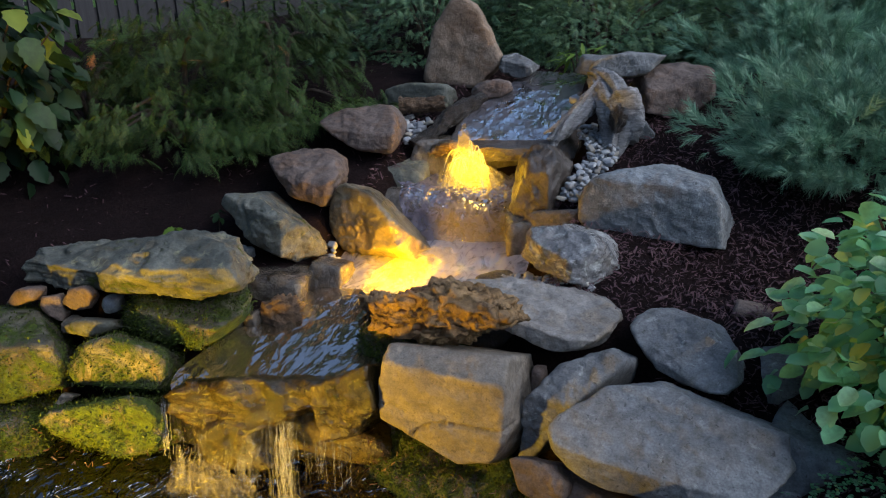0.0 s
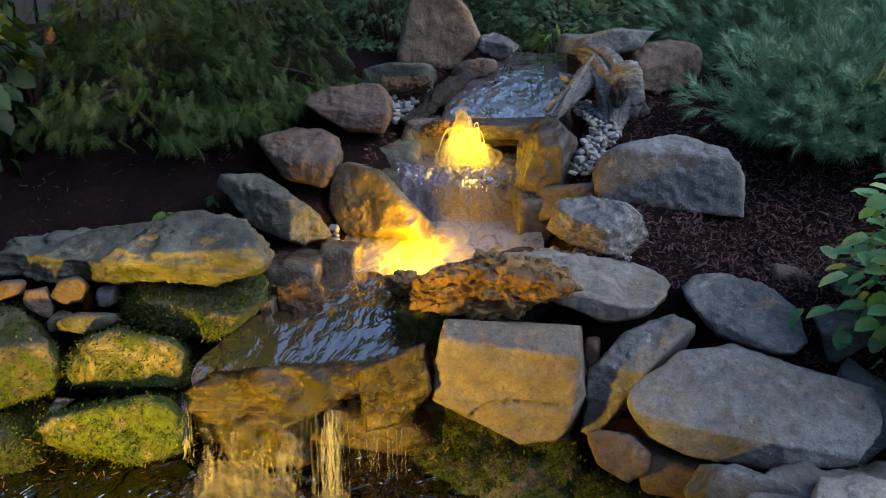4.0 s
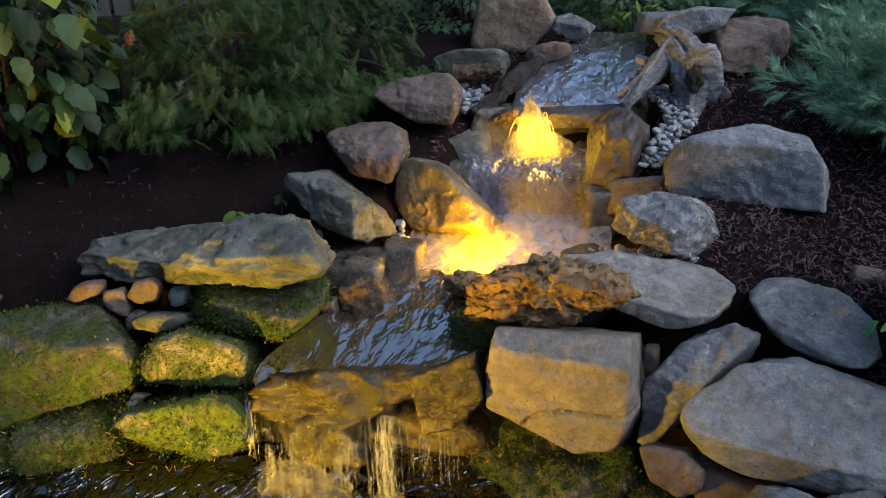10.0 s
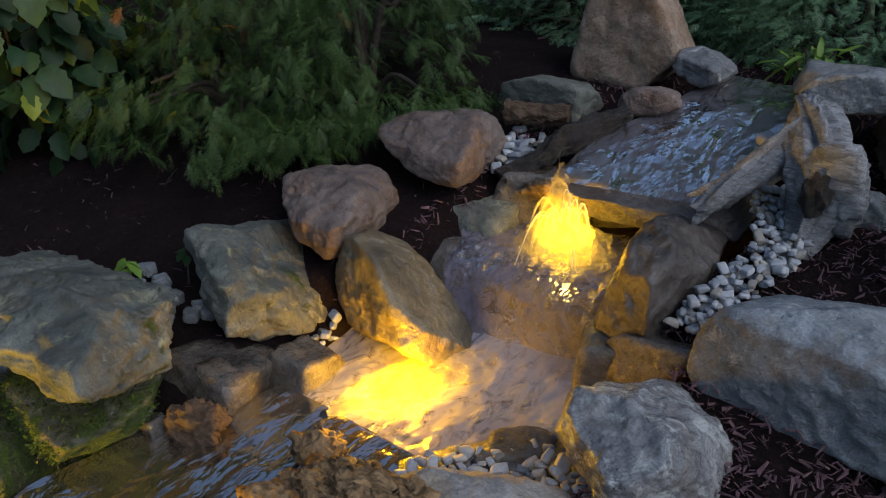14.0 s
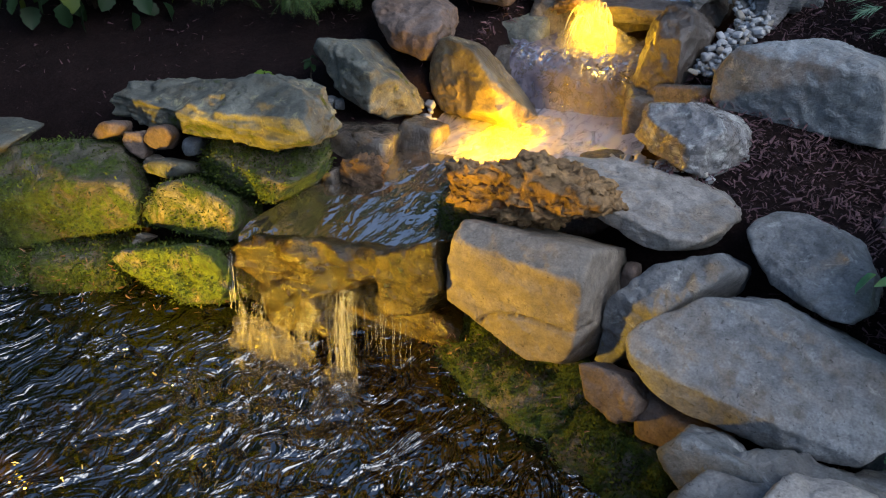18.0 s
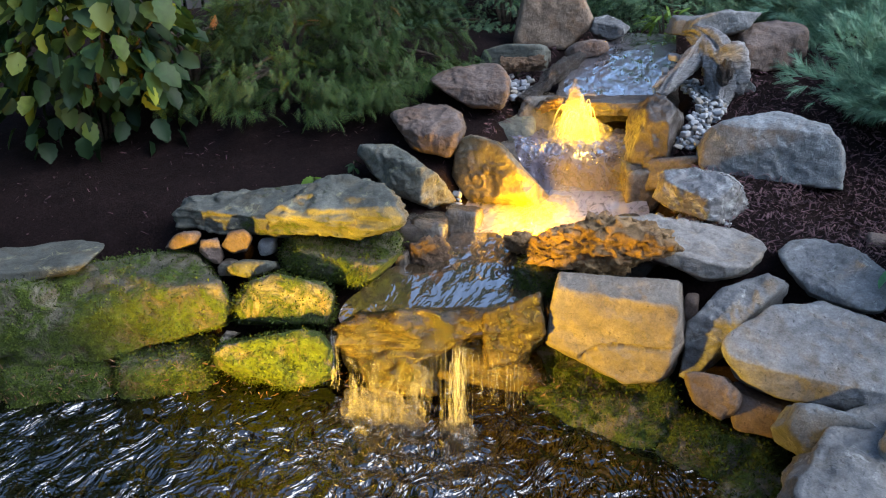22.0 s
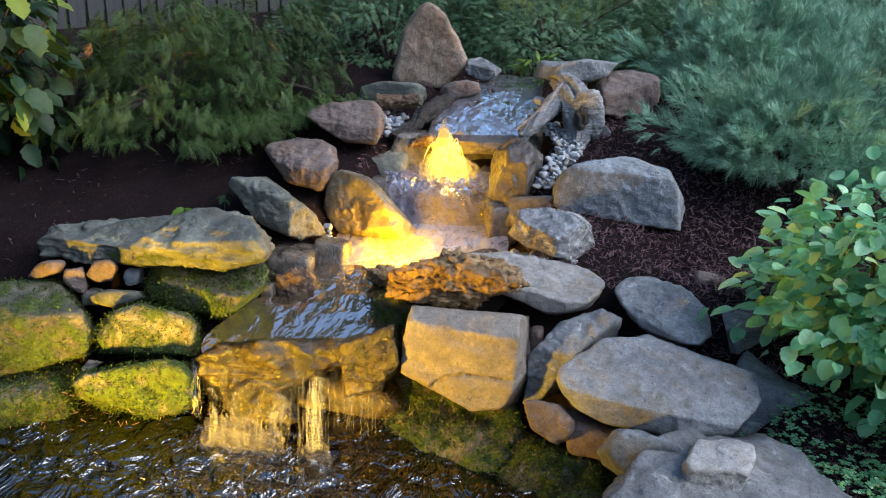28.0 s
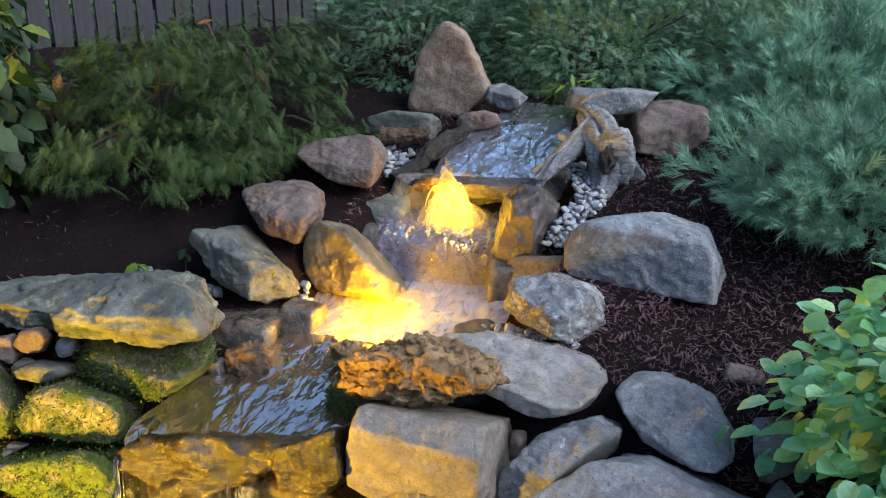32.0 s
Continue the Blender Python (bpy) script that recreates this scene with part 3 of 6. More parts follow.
def tube(points, radii, sides=10, seed=0, lump=0.0):
    """Verts and faces of a closed tube along points."""
    rng = np.random.RandomState(seed)
    pts = [Vector(p) for p in points]
    verts, faces = [], []
    side = Vector((0.3, 0.2, 1)).normalized()
    for i, p in enumerate(pts):
        ahead = (pts[min(i + 1, len(pts) - 1)] - pts[max(i - 1, 0)]).normalized()
        u = (side - side.dot(ahead) * ahead).normalized()
        w = ahead.cross(u)
        side = u
        for k in range(sides):
            a = 2 * math.pi * k / sides
            r = radii[i] * (1 + lump * (noise.noise(p * 9 + Vector((math.cos(a), math.sin(a), seed)) * 1.3) + 0.4 * rng.randn() * 0.3))
            verts.append(p + (u * math.cos(a) + w * math.sin(a)) * r)
    for i in range(len(pts) - 1):
        for k in range(sides):
            a, b = i * sides + k, i * sides + (k + 1) % sides
            faces.append((a, b, b + sides, a + sides))
    faces.append(tuple(range(sides))[::-1])
    faces.append(tuple(range((len(pts) - 1) * sides, len(pts) * sides)))
    return verts, faces


def curve_points(points, n):
    """n points along a smooth line through the given ones."""
    p = np.array(points, float)
    s = np.linspace(0, len(p) - 1, n)
    q = np.concatenate([[2 * p[0] - p[1]], p, [2 * p[-1] - p[-2]]])
    out = []
    for t in s:
        i = min(int(t), len(p) - 2)
        u = t - i
        a, b, c, d = q[i : i + 4]
        out.append(0.5 * (2 * b + (c - a) * u + (2 * a - 5 * b + 4 * c - d) * u**2 + (3 * b - a - 3 * c + d) * u**3))
    return np.array(out)


def sheet(name, label, rows, mat, nu=40, nv=60, ripple=0.008, pitch=14.0):
    """A skin of water laid over rows of (left, right) ends, rippled across its face."""
    left, right = curve_points([r[0] for r in rows], nv), curve_points([r[1] for r in rows], nv)
    verts, faces = [], []
    for j in range(nv):
        for i in range(nu):
            u = i / (nu - 1)
            p = left[j] * (1 - u) + right[j] * u
            q = Vector((p[0] * pitch, p[1] * pitch * 0.6, p[2] * pitch * 0.6))
            p = p + np.array((0, -0.35, 1)) * ripple * (noise.fractal(q, 0.8, 2.0, 3))
            verts.append(p)
    for j in range(nv - 1):
        for i in range(nu - 1):
            a = j * nu + i
            faces.append((a, a + 1, a + nu + 1, a + nu))
    ob = new(name, mesh_of(name, verts, faces, mat))
    ob.visible_shadow = False
    return tagged(ob, label, "water", kind="structure")


# ---- ground ----
def smooth(a, b, v):
    t = min(max((v - a) / (b - a), 0.0), 1.0)
    return t * t * (3 - 2 * t)


POND_Z = 0.08


def channel(x, y):
    """How far the stream bed lies below the planted ground, 0 to 1."""
    mid = 0.16 + 0.16 * smooth(0.7, 1.9, y) - 0.2 * smooth(0.45, 0.0, y)
    wide = 0.36 if y < 1.0 else 0.30
    return 1 - smooth(wide * 0.8, wide * 1.35, abs(x - mid))


def bank(x):
    """The far edge of the pond."""
    if x < -0.2:
        return 0.02 + 0.36 * (x + 0.5)
    return 0.13 - 0.33 * (x - 0.1)


def ground_z(x, y):
    hill = 0.50 + 0.27 * (min(max(y, 0.45), 2.0) - 0.45)
    hill += 0.03 * noise.noise(Vector((x * 1.7, y * 1.7, 3.0)))
    right = smooth(1.15, 1.5, x)
    hill -= 0.40 * smooth(0.48, -0.12, y) * (1 - right) + 0.28 * smooth(0.45, -0.5, y) * right
    hill -= 0.06 * smooth(0.9, 1.1, x) * smooth(0.45, 0.75, y) * smooth(1.5, 1.0, y)
    hill += 0.24 * smooth(4.0, 6.6, y) * smooth(-0.6, 0.6, x)
    bed = 0.30 + 0.26 * smooth(0.95, 1.2, y) + 0.26 * smooth(1.25, 1.9, y)
    z = hill + (min(bed, hill - 0.06) - hill) * channel(x, y) * (1 - smooth(1.95, 2.2, y))
    inside = smooth(0.2, 0.02, y - bank(x)) * (1 - smooth(0.85, 1.02, x + 0.25 * (y + 0.2)))
    inside *= smooth(1.12, 0.98, ((x + 0.85) / 1.75) ** 2 + (min(y + 0.35, 0) / 1.1) ** 2)
    z = z + (-0.35 - z) * inside
    return z


def ground():
    """One sheet, fine near the water and coarse towards the horizon."""
    xs = np.concatenate([[-600, -120, -30, -12, -7], np.arange(-4.5, 4.51, 0.06), [7, 12, 30, 120, 600]])
    ys = np.concatenate([[-600, -120, -30, -12, -7, -5], np.arange(-3.6, 3.61, 0.06), [5, 7, 12, 30, 120, 600]])
    verts = [(x, y, ground_z(x, y) + 0.012 * noise.fractal(Vector((x * 6, y * 6, 0)), 1, 2, 3) if abs(x) < 5 and abs(y) < 4 else ground_z(x, y)) for y in ys for x in xs]
    n = len(xs)
    faces = [(j * n + i, j * n + i + 1, j * n + n + i + 1, j * n + n + i) for j in range(len(ys) - 1) for i in range(n - 1)]
    tagged(new("ground", mesh_of("ground", verts, faces, SOIL)), "dark reddish-brown shredded bark mulch over sloping garden soil", "ground", kind="structure")


ground()


def grid_water(name, label, x0, x1, y0, y1, z, mat, step=0.02, ripple=0.004, pitch=9.0, centre=None):
    nx, ny = int((x1 - x0) / step), int((y1 - y0) / step)
    verts, faces = [], []
    for j in range(ny + 1):
        for i in range(nx + 1):
            x, y = x0 + i * step, y0 + j * step
            h = ripple * noise.fractal(Vector((x * pitch, y * pitch * 1.3, 0.3)), 0.9, 2.0, 3)
            if centre:
                r = math.hypot(x - centre[0], y - centre[1])
                h += 0.007 * math.sin(r * 70) * math.exp(-r * 2.6)
                h += 0.012 * math.exp(-(r * 5) ** 2) * noise.noise(Vector((x * 30, y * 30, 2)))
            verts.append((x, y, z + h))
    for j in range(ny):
        for i in range(nx):
            a = j * (nx + 1) + i
            faces.append((a, a + 1, a + nx + 2, a + nx + 1))
    return tagged(new(name, mesh_of(name, verts, faces, mat)), label, "water", kind="structure")


grid_water("pond_water", "dark rippling pond water reflecting the evening sky", -2.6, 1.0, -1.5, 0.35, POND_Z, POND, 0.015, 0.007, 13.0, (-0.08, -0.16))

# ---- boulders ----
LEFT, RIGHT, BACK = "boulders of the planted bank", "boulders of the mulch bank", "stones round the spring"
hewn("stone_slab", "flat grey slab with yellow lichen, its front edge lit warm", (-0.509, 0.266, 0.581), ((130, 64, 0.116), (-90, -65, 0.094), (55, -9, 0.179), (-47, -61, 0.113), (173, 56, 0.120), (-89, -31, 0.149), (-6, -52, 0.152), (77, 67, 0.118), (37, 39, 0.172), (-149, -4, 0.231), (5, -37, 0.187), (20, 14, 0.218), (-84, 0, 0.198), (96, 0, 0.198), (0, -90, 0.053), (6, 0, 0.270), (-174, 0, 0.270), (-95, 10, 0.217), (-92, 72, 0.141)), 11, MOSSLIGHT, LEFT, level=6, rough=0.10, strata=0.03)
hewn("stone_slab", "long flat grey slab overlapped by the lichened slab", (-0.934, 0.332, 0.530), ((-90, -64, 0.091), (123, 71, 0.065), (-164, 42, 0.167), (-139, -13, 0.218), (-94, 0, 0.152), (86, 0, 0.152), (0, -90, 0.047), (-4, 0, 0.304), (176, 0, 0.304), (-95, 10, 0.161), (-92, 75, 0.083)), 12, MOSSLIGHT, LEFT, level=6, rough=0.10, strata=0.03)
hewn("boulder", "moss-streaked wedge stone beneath the slab", (-0.461, 0.200, 0.420), ((-104, -58, 0.071), (-29, -54, 0.091), (11, -48, 0.114), (-105, -5, 0.139), (46, -22, 0.137), (-11, -42, 0.102), (10, -17, 0.161), (-170, 33, 0.208), (-141, 42, 0.180), (-141, -22, 0.186), (-84, 0, 0.150), (96, 0, 0.150), (0, -90, 0.075), (-63, 82, 0.093), (-174, 0, 0.227), (-95, -30, 0.102), (-90, 35, 0.151)), 13, MOSSY, LEFT, level=6, box=70.0, rough=0.06)
hewn("boulder", "large low boulder coated in bright green moss", (-1.184, 0.010, 0.290), ((-38, -60, 0.181), (126, 66, 0.146), (44, 23, 0.271), (85, 60, 0.195), (38, 7, 0.294), (21, -17, 0.321), (18, -31, 0.305), (-70, 0, 0.210), (110, 0, 0.210), (0, -90, 0.135), (-63, 82, 0.167), (-160, 0, 0.399), (-90, 0, 0.307), (-90, 50, 0.186)), 14, MOSSY, LEFT, level=6, box=60.0, rough=0.06)
hewn("boulder", "squarish mossy stone in the bank wall", (-0.662, 0.111, 0.290), ((-81, -59, 0.074), (83, 60, 0.088), (140, 62, 0.098), (23, -4, 0.162), (-150, 3, 0.165), (45, 37, 0.140), (-168, 38, 0.137), (-2, -33, 0.166), (-159, 16, 0.164), (-85, 0, 0.170), (95, 0, 0.170), (0, -90, 0.100), (5, 0, 0.236), (-175, 0, 0.236), (-90, 30, 0.219), (-90, 45, 0.234)), 15, MOSSY, LEFT)
hewn("boulder", "ledge stone thick with green moss at the waterline", (-0.659, 0.005, 0.131), ((-83, -54, 0.084), (96, 58, 0.092), (127, 62, 0.079), (-103, -47, 0.090), (15, -9, 0.205), (-146, -1, 0.189), (47, 34, 0.163), (29, 1, 0.171), (-29, -54, 0.127), (-171, 39, 0.168), (-80, 0, 0.180), (100, 0, 0.180), (0, -90, 0.082), (-170, 0, 0.273), (-90, 60, 0.228)), 16, MOSSFULL, LEFT, level=6, box=40.0, rough=0.12)
rock("boulder", "low mossy ledge stone at the pond edge", (-1.02, -0.08, 0.10), (0.34, 0.34, 0.16), 24, (0, 0), 17, MOSSFULL, group=LEFT, box=8.0, rough=0.15, taper=(0.95, 0.85))
rock("boulder", "low mossy ledge stone beside its twin at the pond edge", (-1.34, -0.20, 0.10), (0.34, 0.34, 0.15), 28, (0, 0), 171, MOSSFULL, group=LEFT, box=8.0, rough=0.15, taper=(0.95, 0.85))
rock("boulder", "mossy ledge stone at the far end of the wall", (-1.70, -0.36, 0.10), (0.46, 0.36, 0.17), 30, (0, 0), 172, MOSSFULL, group=LEFT, box=8.0, rough=0.15, taper=(0.95, 0.85))
rock("boulder", "moss-patched block in the bank wall", (-1.54, -0.16, 0.31), (0.36, 0.34, 0.22), 26, (0, 0), 18, MOSSY, group=LEFT, taper=(0.9, 0.85))
rock("stone_slab", "thin flat stone resting on the wall", (-1.50, -0.08, 0.44), (0.46, 0.26, 0.055), 22, (0, -3), 181, MOSSLIGHT, group=LEFT)
hewn("boulder", "greenish grey boulder with an orange-lit broken front", (-0.414, 0.696, 0.588), ((102, 73, 0.113), (-126, -57, 0.080), (29, 35, 0.097), (-41, -65, 0.150), (41, 51, 0.068), (-148, -32, 0.097), (175, 56, 0.188), (8, -14, 0.224), (70, 0, 0.172), (0, -90, 0.100), (-20, 0, 0.192), (160, 0, 0.192), (-85, 68, 0.170), (-110, 0, 0.154), (-160, 5, 0.176)), 19, MOSSLIGHT, LEFT, level=6, rough=0.08)
hewn("boulder", "rounded brown boulder with a smooth top", (-0.416, 0.980, 0.687), ((2, -51, 0.135), (-121, -66, 0.081), (141, 71, 0.107), (87, 76, 0.106), (38, -11, 0.173), (-123, -15, 0.132), (-178, 49, 0.150), (7, -12, 0.156), (57, 32, 0.176), (-153, 46, 0.151), (18, 28, 0.161), (8, -28, 0.144), (44, 60, 0.126), (-153, -32, 0.085), (20, 9, 0.159), (-98, 0, 0.164), (82, 0, 0.164), (0, -90, 0.104), (-8, 0, 0.205), (172, 0, 0.205), (-70, -5, 0.216), (-90, 60, 0.119)), 20, BROWN, LEFT, level=6, box=24.0)
hewn("boulder", "broad brown boulder above the upper pool", (-0.317, 1.329, 0.792), ((157, 73, 0.099), (-93, -73, 0.080), (6, -48, 0.142), (103, 76, 0.110), (11, 18, 0.169), (54, 46, 0.169), (-3, -37, 0.164), (-148, 33, 0.189), (-175, 48, 0.149), (-172, 26, 0.184), (29, -14, 0.196), (-147, -55, 0.067), (13, -4, 0.168), (25, 42, 0.157), (-98, 0, 0.160), (82, 0, 0.160), (0, -90, 0.088), (172, 0, 0.234), (-80, -5, 0.198), (-90, 65, 0.110)), 21, BROWN, LEFT, level=6, box=24.0)
hewn("boulder", "upright yellow-lit wedge boulder beside the cascade", (-0.103, 0.908, 0.572), ((60, 34, 0.081), (-93, -47, 0.152), (95, 59, 0.115), (54, 67, 0.096), (27, 42, 0.074), (-145, 23, 0.191), (-168, 5, 0.171), (-157, -32, 0.168), (-180, 51, 0.179), (142, 69, 0.149), (-106, 0, 0.134), (74, 0, 0.134), (0, -90, 0.129), (-16, 0, 0.205), (164, 0, 0.205), (-110, 10, 0.144), (-50, 20, 0.212)), 22, OCHRE, LEFT, level=6, rough=0.06)
rock("boulder", "dark wet stone at the lip of the lower pool", (-0.164, 0.616, 0.440), (0.140, 0.160, 0.120), 0, (0, 0), 23, WET, group=LEFT)
rock("boulder", "mossy dark stone tucked behind the slab", (-0.31, 0.47, 0.42), (0.22, 0.22, 0.16), 0, (0, 0), 231, WET, group=LEFT)
hewn("standing_stone", "tall pointed brown standing stone behind the spring", (-0.055, 2.037, 1.074), ((-157, 11, 0.184), (-167, 14, 0.175), (16, 28, 0.116), (-170, 34, 0.177), (-2, -48, 0.185), (11, -15, 0.185), (-176, 58, 0.203), (18, 56, 0.160), (32, 70, 0.186), (-90, 0, 0.116), (90, 0, 0.116), (0, -90, 0.192), (180, 0, 0.212), (-100, 15, 0.150), (-30, 20, 0.174)), 24, RUST, BACK, "stone", level=5, rough=0.05)
hewn("boulder", "low mossy grey stone at the foot of the standing stone", (-0.231, 1.763, 0.865), ((95, 78, 0.054), (164, 72, 0.065), (42, 40, 0.127), (-168, 17, 0.135), (33, 54, 0.118), (-94, 0, 0.095), (86, 0, 0.095), (0, -90, 0.050), (-4, 0, 0.185), (176, 0, 0.185), (-90, 70, 0.100)), 25, MOSSLIGHT, BACK)
hewn("boulder", "small pale grey stone beside the spring", (0.203, 1.960, 0.980), ((59, 70, 0.055), (-86, -77, 0.058), (3, -45, 0.070), (-147, -34, 0.078), (24, 58, 0.053), (-142, -66, 0.051), (153, 76, 0.061), (-168, 20, 0.082), (-18, -70, 0.057), (24, 18, 0.092), (-165, -37, 0.074), (10, -10, 0.094), (-104, 0, 0.075), (76, 0, 0.075), (0, -90, 0.055), (-14, 0, 0.108), (166, 0, 0.108), (-90, 60, 0.060)), 26, GREY, BACK)
hewn("boulder", "smooth rounded brown stone by the spring", (0.128, 1.772, 0.903), ((-52, -75, 0.039), (58, 69, 0.051), (136, 78, 0.041), (178, 56, 0.056), (-8, -59, 0.050), (-137, -58, 0.062), (-161, 26, 0.079), (31, 26, 0.080), (-175, 42, 0.068), (12, 8, 0.095), (-164, -30, 0.093), (-82, 0, 0.085), (98, 0, 0.085), (0, -90, 0.060), (-90, 50, 0.087)), 27, BROWN, BACK, box=20.0)
hewn("stone_slab", "flat pointed grey slab capping the driftwood", (0.703, 1.757, 1.033), ((-54, -76, 0.052), (71, 81, 0.056), (164, 66, 0.060), (-177, 29, 0.112), (146, 74, 0.048), (-7, -43, 0.094), (-21, -67, 0.062), (-148, -68, 0.078), (-80, 0, 0.124), (100, 0, 0.124), (0, -90, 0.042), (10, 0, 0.191), (-90, 75, 0.092)), 28, GREY, BACK)
rock("stone_slab", "small flat stone under the capping slab", (0.60, 1.92, 1.0), (0.22, 0.16, 0.08), 0, (0, 0), 281, GREY, group=BACK)
hewn("boulder", "pinkish brown boulder behind the driftwood", (0.918, 1.808, 0.915), ((146, 75, 0.121), (-124, -75, 0.100), (-38, -70, 0.095), (39, 74, 0.131), (-15, -52, 0.107), (-1, 8, 0.165), (168, 53, 0.141), (8, 55, 0.167), (-70, 0, 0.168), (110, 0, 0.168), (0, -90, 0.120), (20, 0, 0.160), (-160, 0, 0.160), (-95, 55, 0.151)), 29, BROWN, BACK)
hewn("boulder", "small grey stone below the driftwood stump", (0.795, 1.541, 0.797), ((-66, -74, 0.049), (179, 14, 0.060), (13, 43, 0.056), (100, 77, 0.054), (-7, -23, 0.072), (-80, 0, 0.064), (100, 0, 0.064), (0, -90, 0.062), (10, 0, 0.066), (-170, 0, 0.066), (-100, 50, 0.090)), 30, BLUE, RIGHT)
hewn("boulder", "dark wet-sided boulder beside the upper pool", (0.479, 1.168, 0.654), ((-165, 19, 0.103), (-33, -55, 0.148), (83, 70, 0.160), (2, -29, 0.086), (-153, 0, 0.144), (11, -16, 0.085), (-176, 6, 0.106), (-18, -43, 0.128), (11, 42, 0.142), (169, 49, 0.147), (-90, -71, 0.172), (-104, 0, 0.189), (76, 0, 0.189), (0, -90, 0.165), (-14, 0, 0.113), (166, 0, 0.113), (-130, 15, 0.173), (-95, 60, 0.199)), 31, UMBER, RIGHT, level=6)
hewn("boulder", "big blunt blue-grey boulder in the mulch", (0.926, 1.030, 0.671), ((110, 66, 0.135), (-103, -72, 0.116), (131, 69, 0.139), (41, 73, 0.137), (-11, 8, 0.235), (-180, 24, 0.253), (-166, 8, 0.276), (156, 50, 0.189), (-1, 49, 0.195), (172, 1, 0.268), (-135, -34, 0.246), (2, 28, 0.204), (-170, -26, 0.265), (-170, -47, 0.220), (-96, 0, 0.150), (84, 0, 0.150), (0, -90, 0.150), (-95, 10, 0.160), (-92, 65, 0.163)), 32, BLUE, RIGHT, level=6, rough=0.05)
hewn("boulder", "wet grey stone at the pool edge, its sky sheen painted pale", (0.684, 0.701, 0.583), ((-120, -67, 0.079), (108, 56, 0.131), (4, 32, 0.121), (123, 68, 0.104), (-165, 18, 0.163), (66, 71, 0.091), (11, -5, 0.159), (177, 36, 0.165), (5, 17, 0.131), (18, 57, 0.102), (-149, -56, 0.096), (-174, -21, 0.164), (-124, 0, 0.135), (56, 0, 0.135), (0, -90, 0.112), (-34, 0, 0.136), (146, 0, 0.136), (-70, 0, 0.171), (-110, 62, 0.112)), 33, WETTOP, RIGHT, level=6, rough=0.06)
rock("boulder", "small dark wedge stone by the pebbles", (0.577, 0.989, 0.577), (0.237, 0.128, 0.104), -10, (0, -10), 34, WET, group=RIGHT)
hewn("boulder", "flat grey boulder the rotten wood lies against", (0.640, 0.395, 0.455), ((120, 49, 0.183), (75, 68, 0.136), (97, 46, 0.174), (-91, -64, 0.054), (163, 45, 0.264), (-39, -46, 0.122), (-126, -59, 0.036), (-52, -59, 0.080), (-19, -16, 0.204), (-17, -30, 0.164), (-9, 17, 0.257), (21, 48, 0.202), (6, 19, 0.245), (-106, 0, 0.170), (74, 0, 0.170), (0, -90, 0.078), (-63, 82, 0.116), (164, 0, 0.291), (-80, -10, 0.206), (-95, 66, 0.163)), 35, PALEBROWN, RIGHT, level=6, rough=0.06)
hewn("boulder", "blocky sandstone boulder with a warm-lit face", (0.461, 0.119, 0.342), ((93, 64, 0.147), (-124, -51, 0.151), (-178, 8, 0.208), (1, 10, 0.191), (-16, -18, 0.196), (-75, -55, 0.175), (-167, -2, 0.224), (-93, 0, 0.164), (87, 0, 0.164), (0, -90, 0.145), (177, 0, 0.222), (-95, -2, 0.153), (-35, -5, 0.224), (-92, 66, 0.218)), 36, TAN, RIGHT, level=6, rough=0.022, chips=3, grooves=(((-0.46, -0.25), (-0.22, 0.0), (0.02, 0.10), (0.4, 0.12), (0.92, 0.20)),))
hewn("boulder", "sloping grey stone wedged between boulders", (0.781, 0.180, 0.345), ((155, 30, 0.086), (136, 51, 0.110), (-32, -26, 0.046), (174, 3, 0.113), (43, 58, 0.191), (-18, 1, 0.135), (-3, 3, 0.153), (-96, 0, 0.155), (84, 0, 0.155), (0, -90, 0.110), (-110, 5, 0.165), (-100, 55, 0.167)), 37, GREY, RIGHT, level=6)
hewn("boulder", "large flat-topped grey boulder by the pond", (1.055, 0.035, 0.355), ((-96, -55, 0.142), (61, 60, 0.139), (-29, -27, 0.234), (-69, -54, 0.152), (145, 48, 0.205), (-122, -53, 0.166), (143, 32, 0.202), (111, 59, 0.161), (179, -23, 0.265), (1, 20, 0.277), (-158, -18, 0.294), (-153, -38, 0.238), (169, 24, 0.288), (160, 7, 0.258), (-96, 0, 0.200), (84, 0, 0.200), (0, -90, 0.085), (-100, -8, 0.197), (-92, 62, 0.127)), 38, GREY, RIGHT, level=6, rough=0.04, chips=4)
rock("boulder", "dark grey shoulder of stone behind the large boulder", (1.390, 0.150, 0.310), (0.220, 0.340, 0.200), -10, (0, 10), 381, BLUE, group=RIGHT)
hewn("boulder", "tilted grey disc-shaped stone on the mulch", (1.076, 0.355, 0.469), ((53, 63, 0.091), (-161, -32, 0.110), (-142, -55, 0.084), (-175, -41, 0.088), (16, 36, 0.108), (-117, -58, 0.095), (27, 62, 0.096), (-79, -61, 0.114), (103, 66, 0.114), (125, 62, 0.130), (-11, -14, 0.159), (-1, 21, 0.133), (165, 33, 0.173), (-29, -33, 0.158), (147, 34, 0.170), (-122, 0, 0.166), (58, 0, 0.166), (0, -90, 0.075), (-32, 0, 0.204), (148, 0, 0.204), (-105, 60, 0.109)), 39, GREY, RIGHT, level=6, box=70.0, rough=0.05)
hewn("boulder", "small brown stone under the large boulder", (0.747, -0.062, 0.254), ((86, 57, 0.050), (-165, -35, 0.058), (27, 43, 0.056), (-133, -50, 0.051), (-167, -18, 0.066), (-58, -47, 0.067), (-17, 2, 0.079), (-15, -19, 0.070), (127, 53, 0.075), (138, 37, 0.080), (-90, 0, 0.075), (90, 0, 0.075), (0, -90, 0.060), (-90, 20, 0.092)), 40, BROWN, RIGHT, box=40.0)
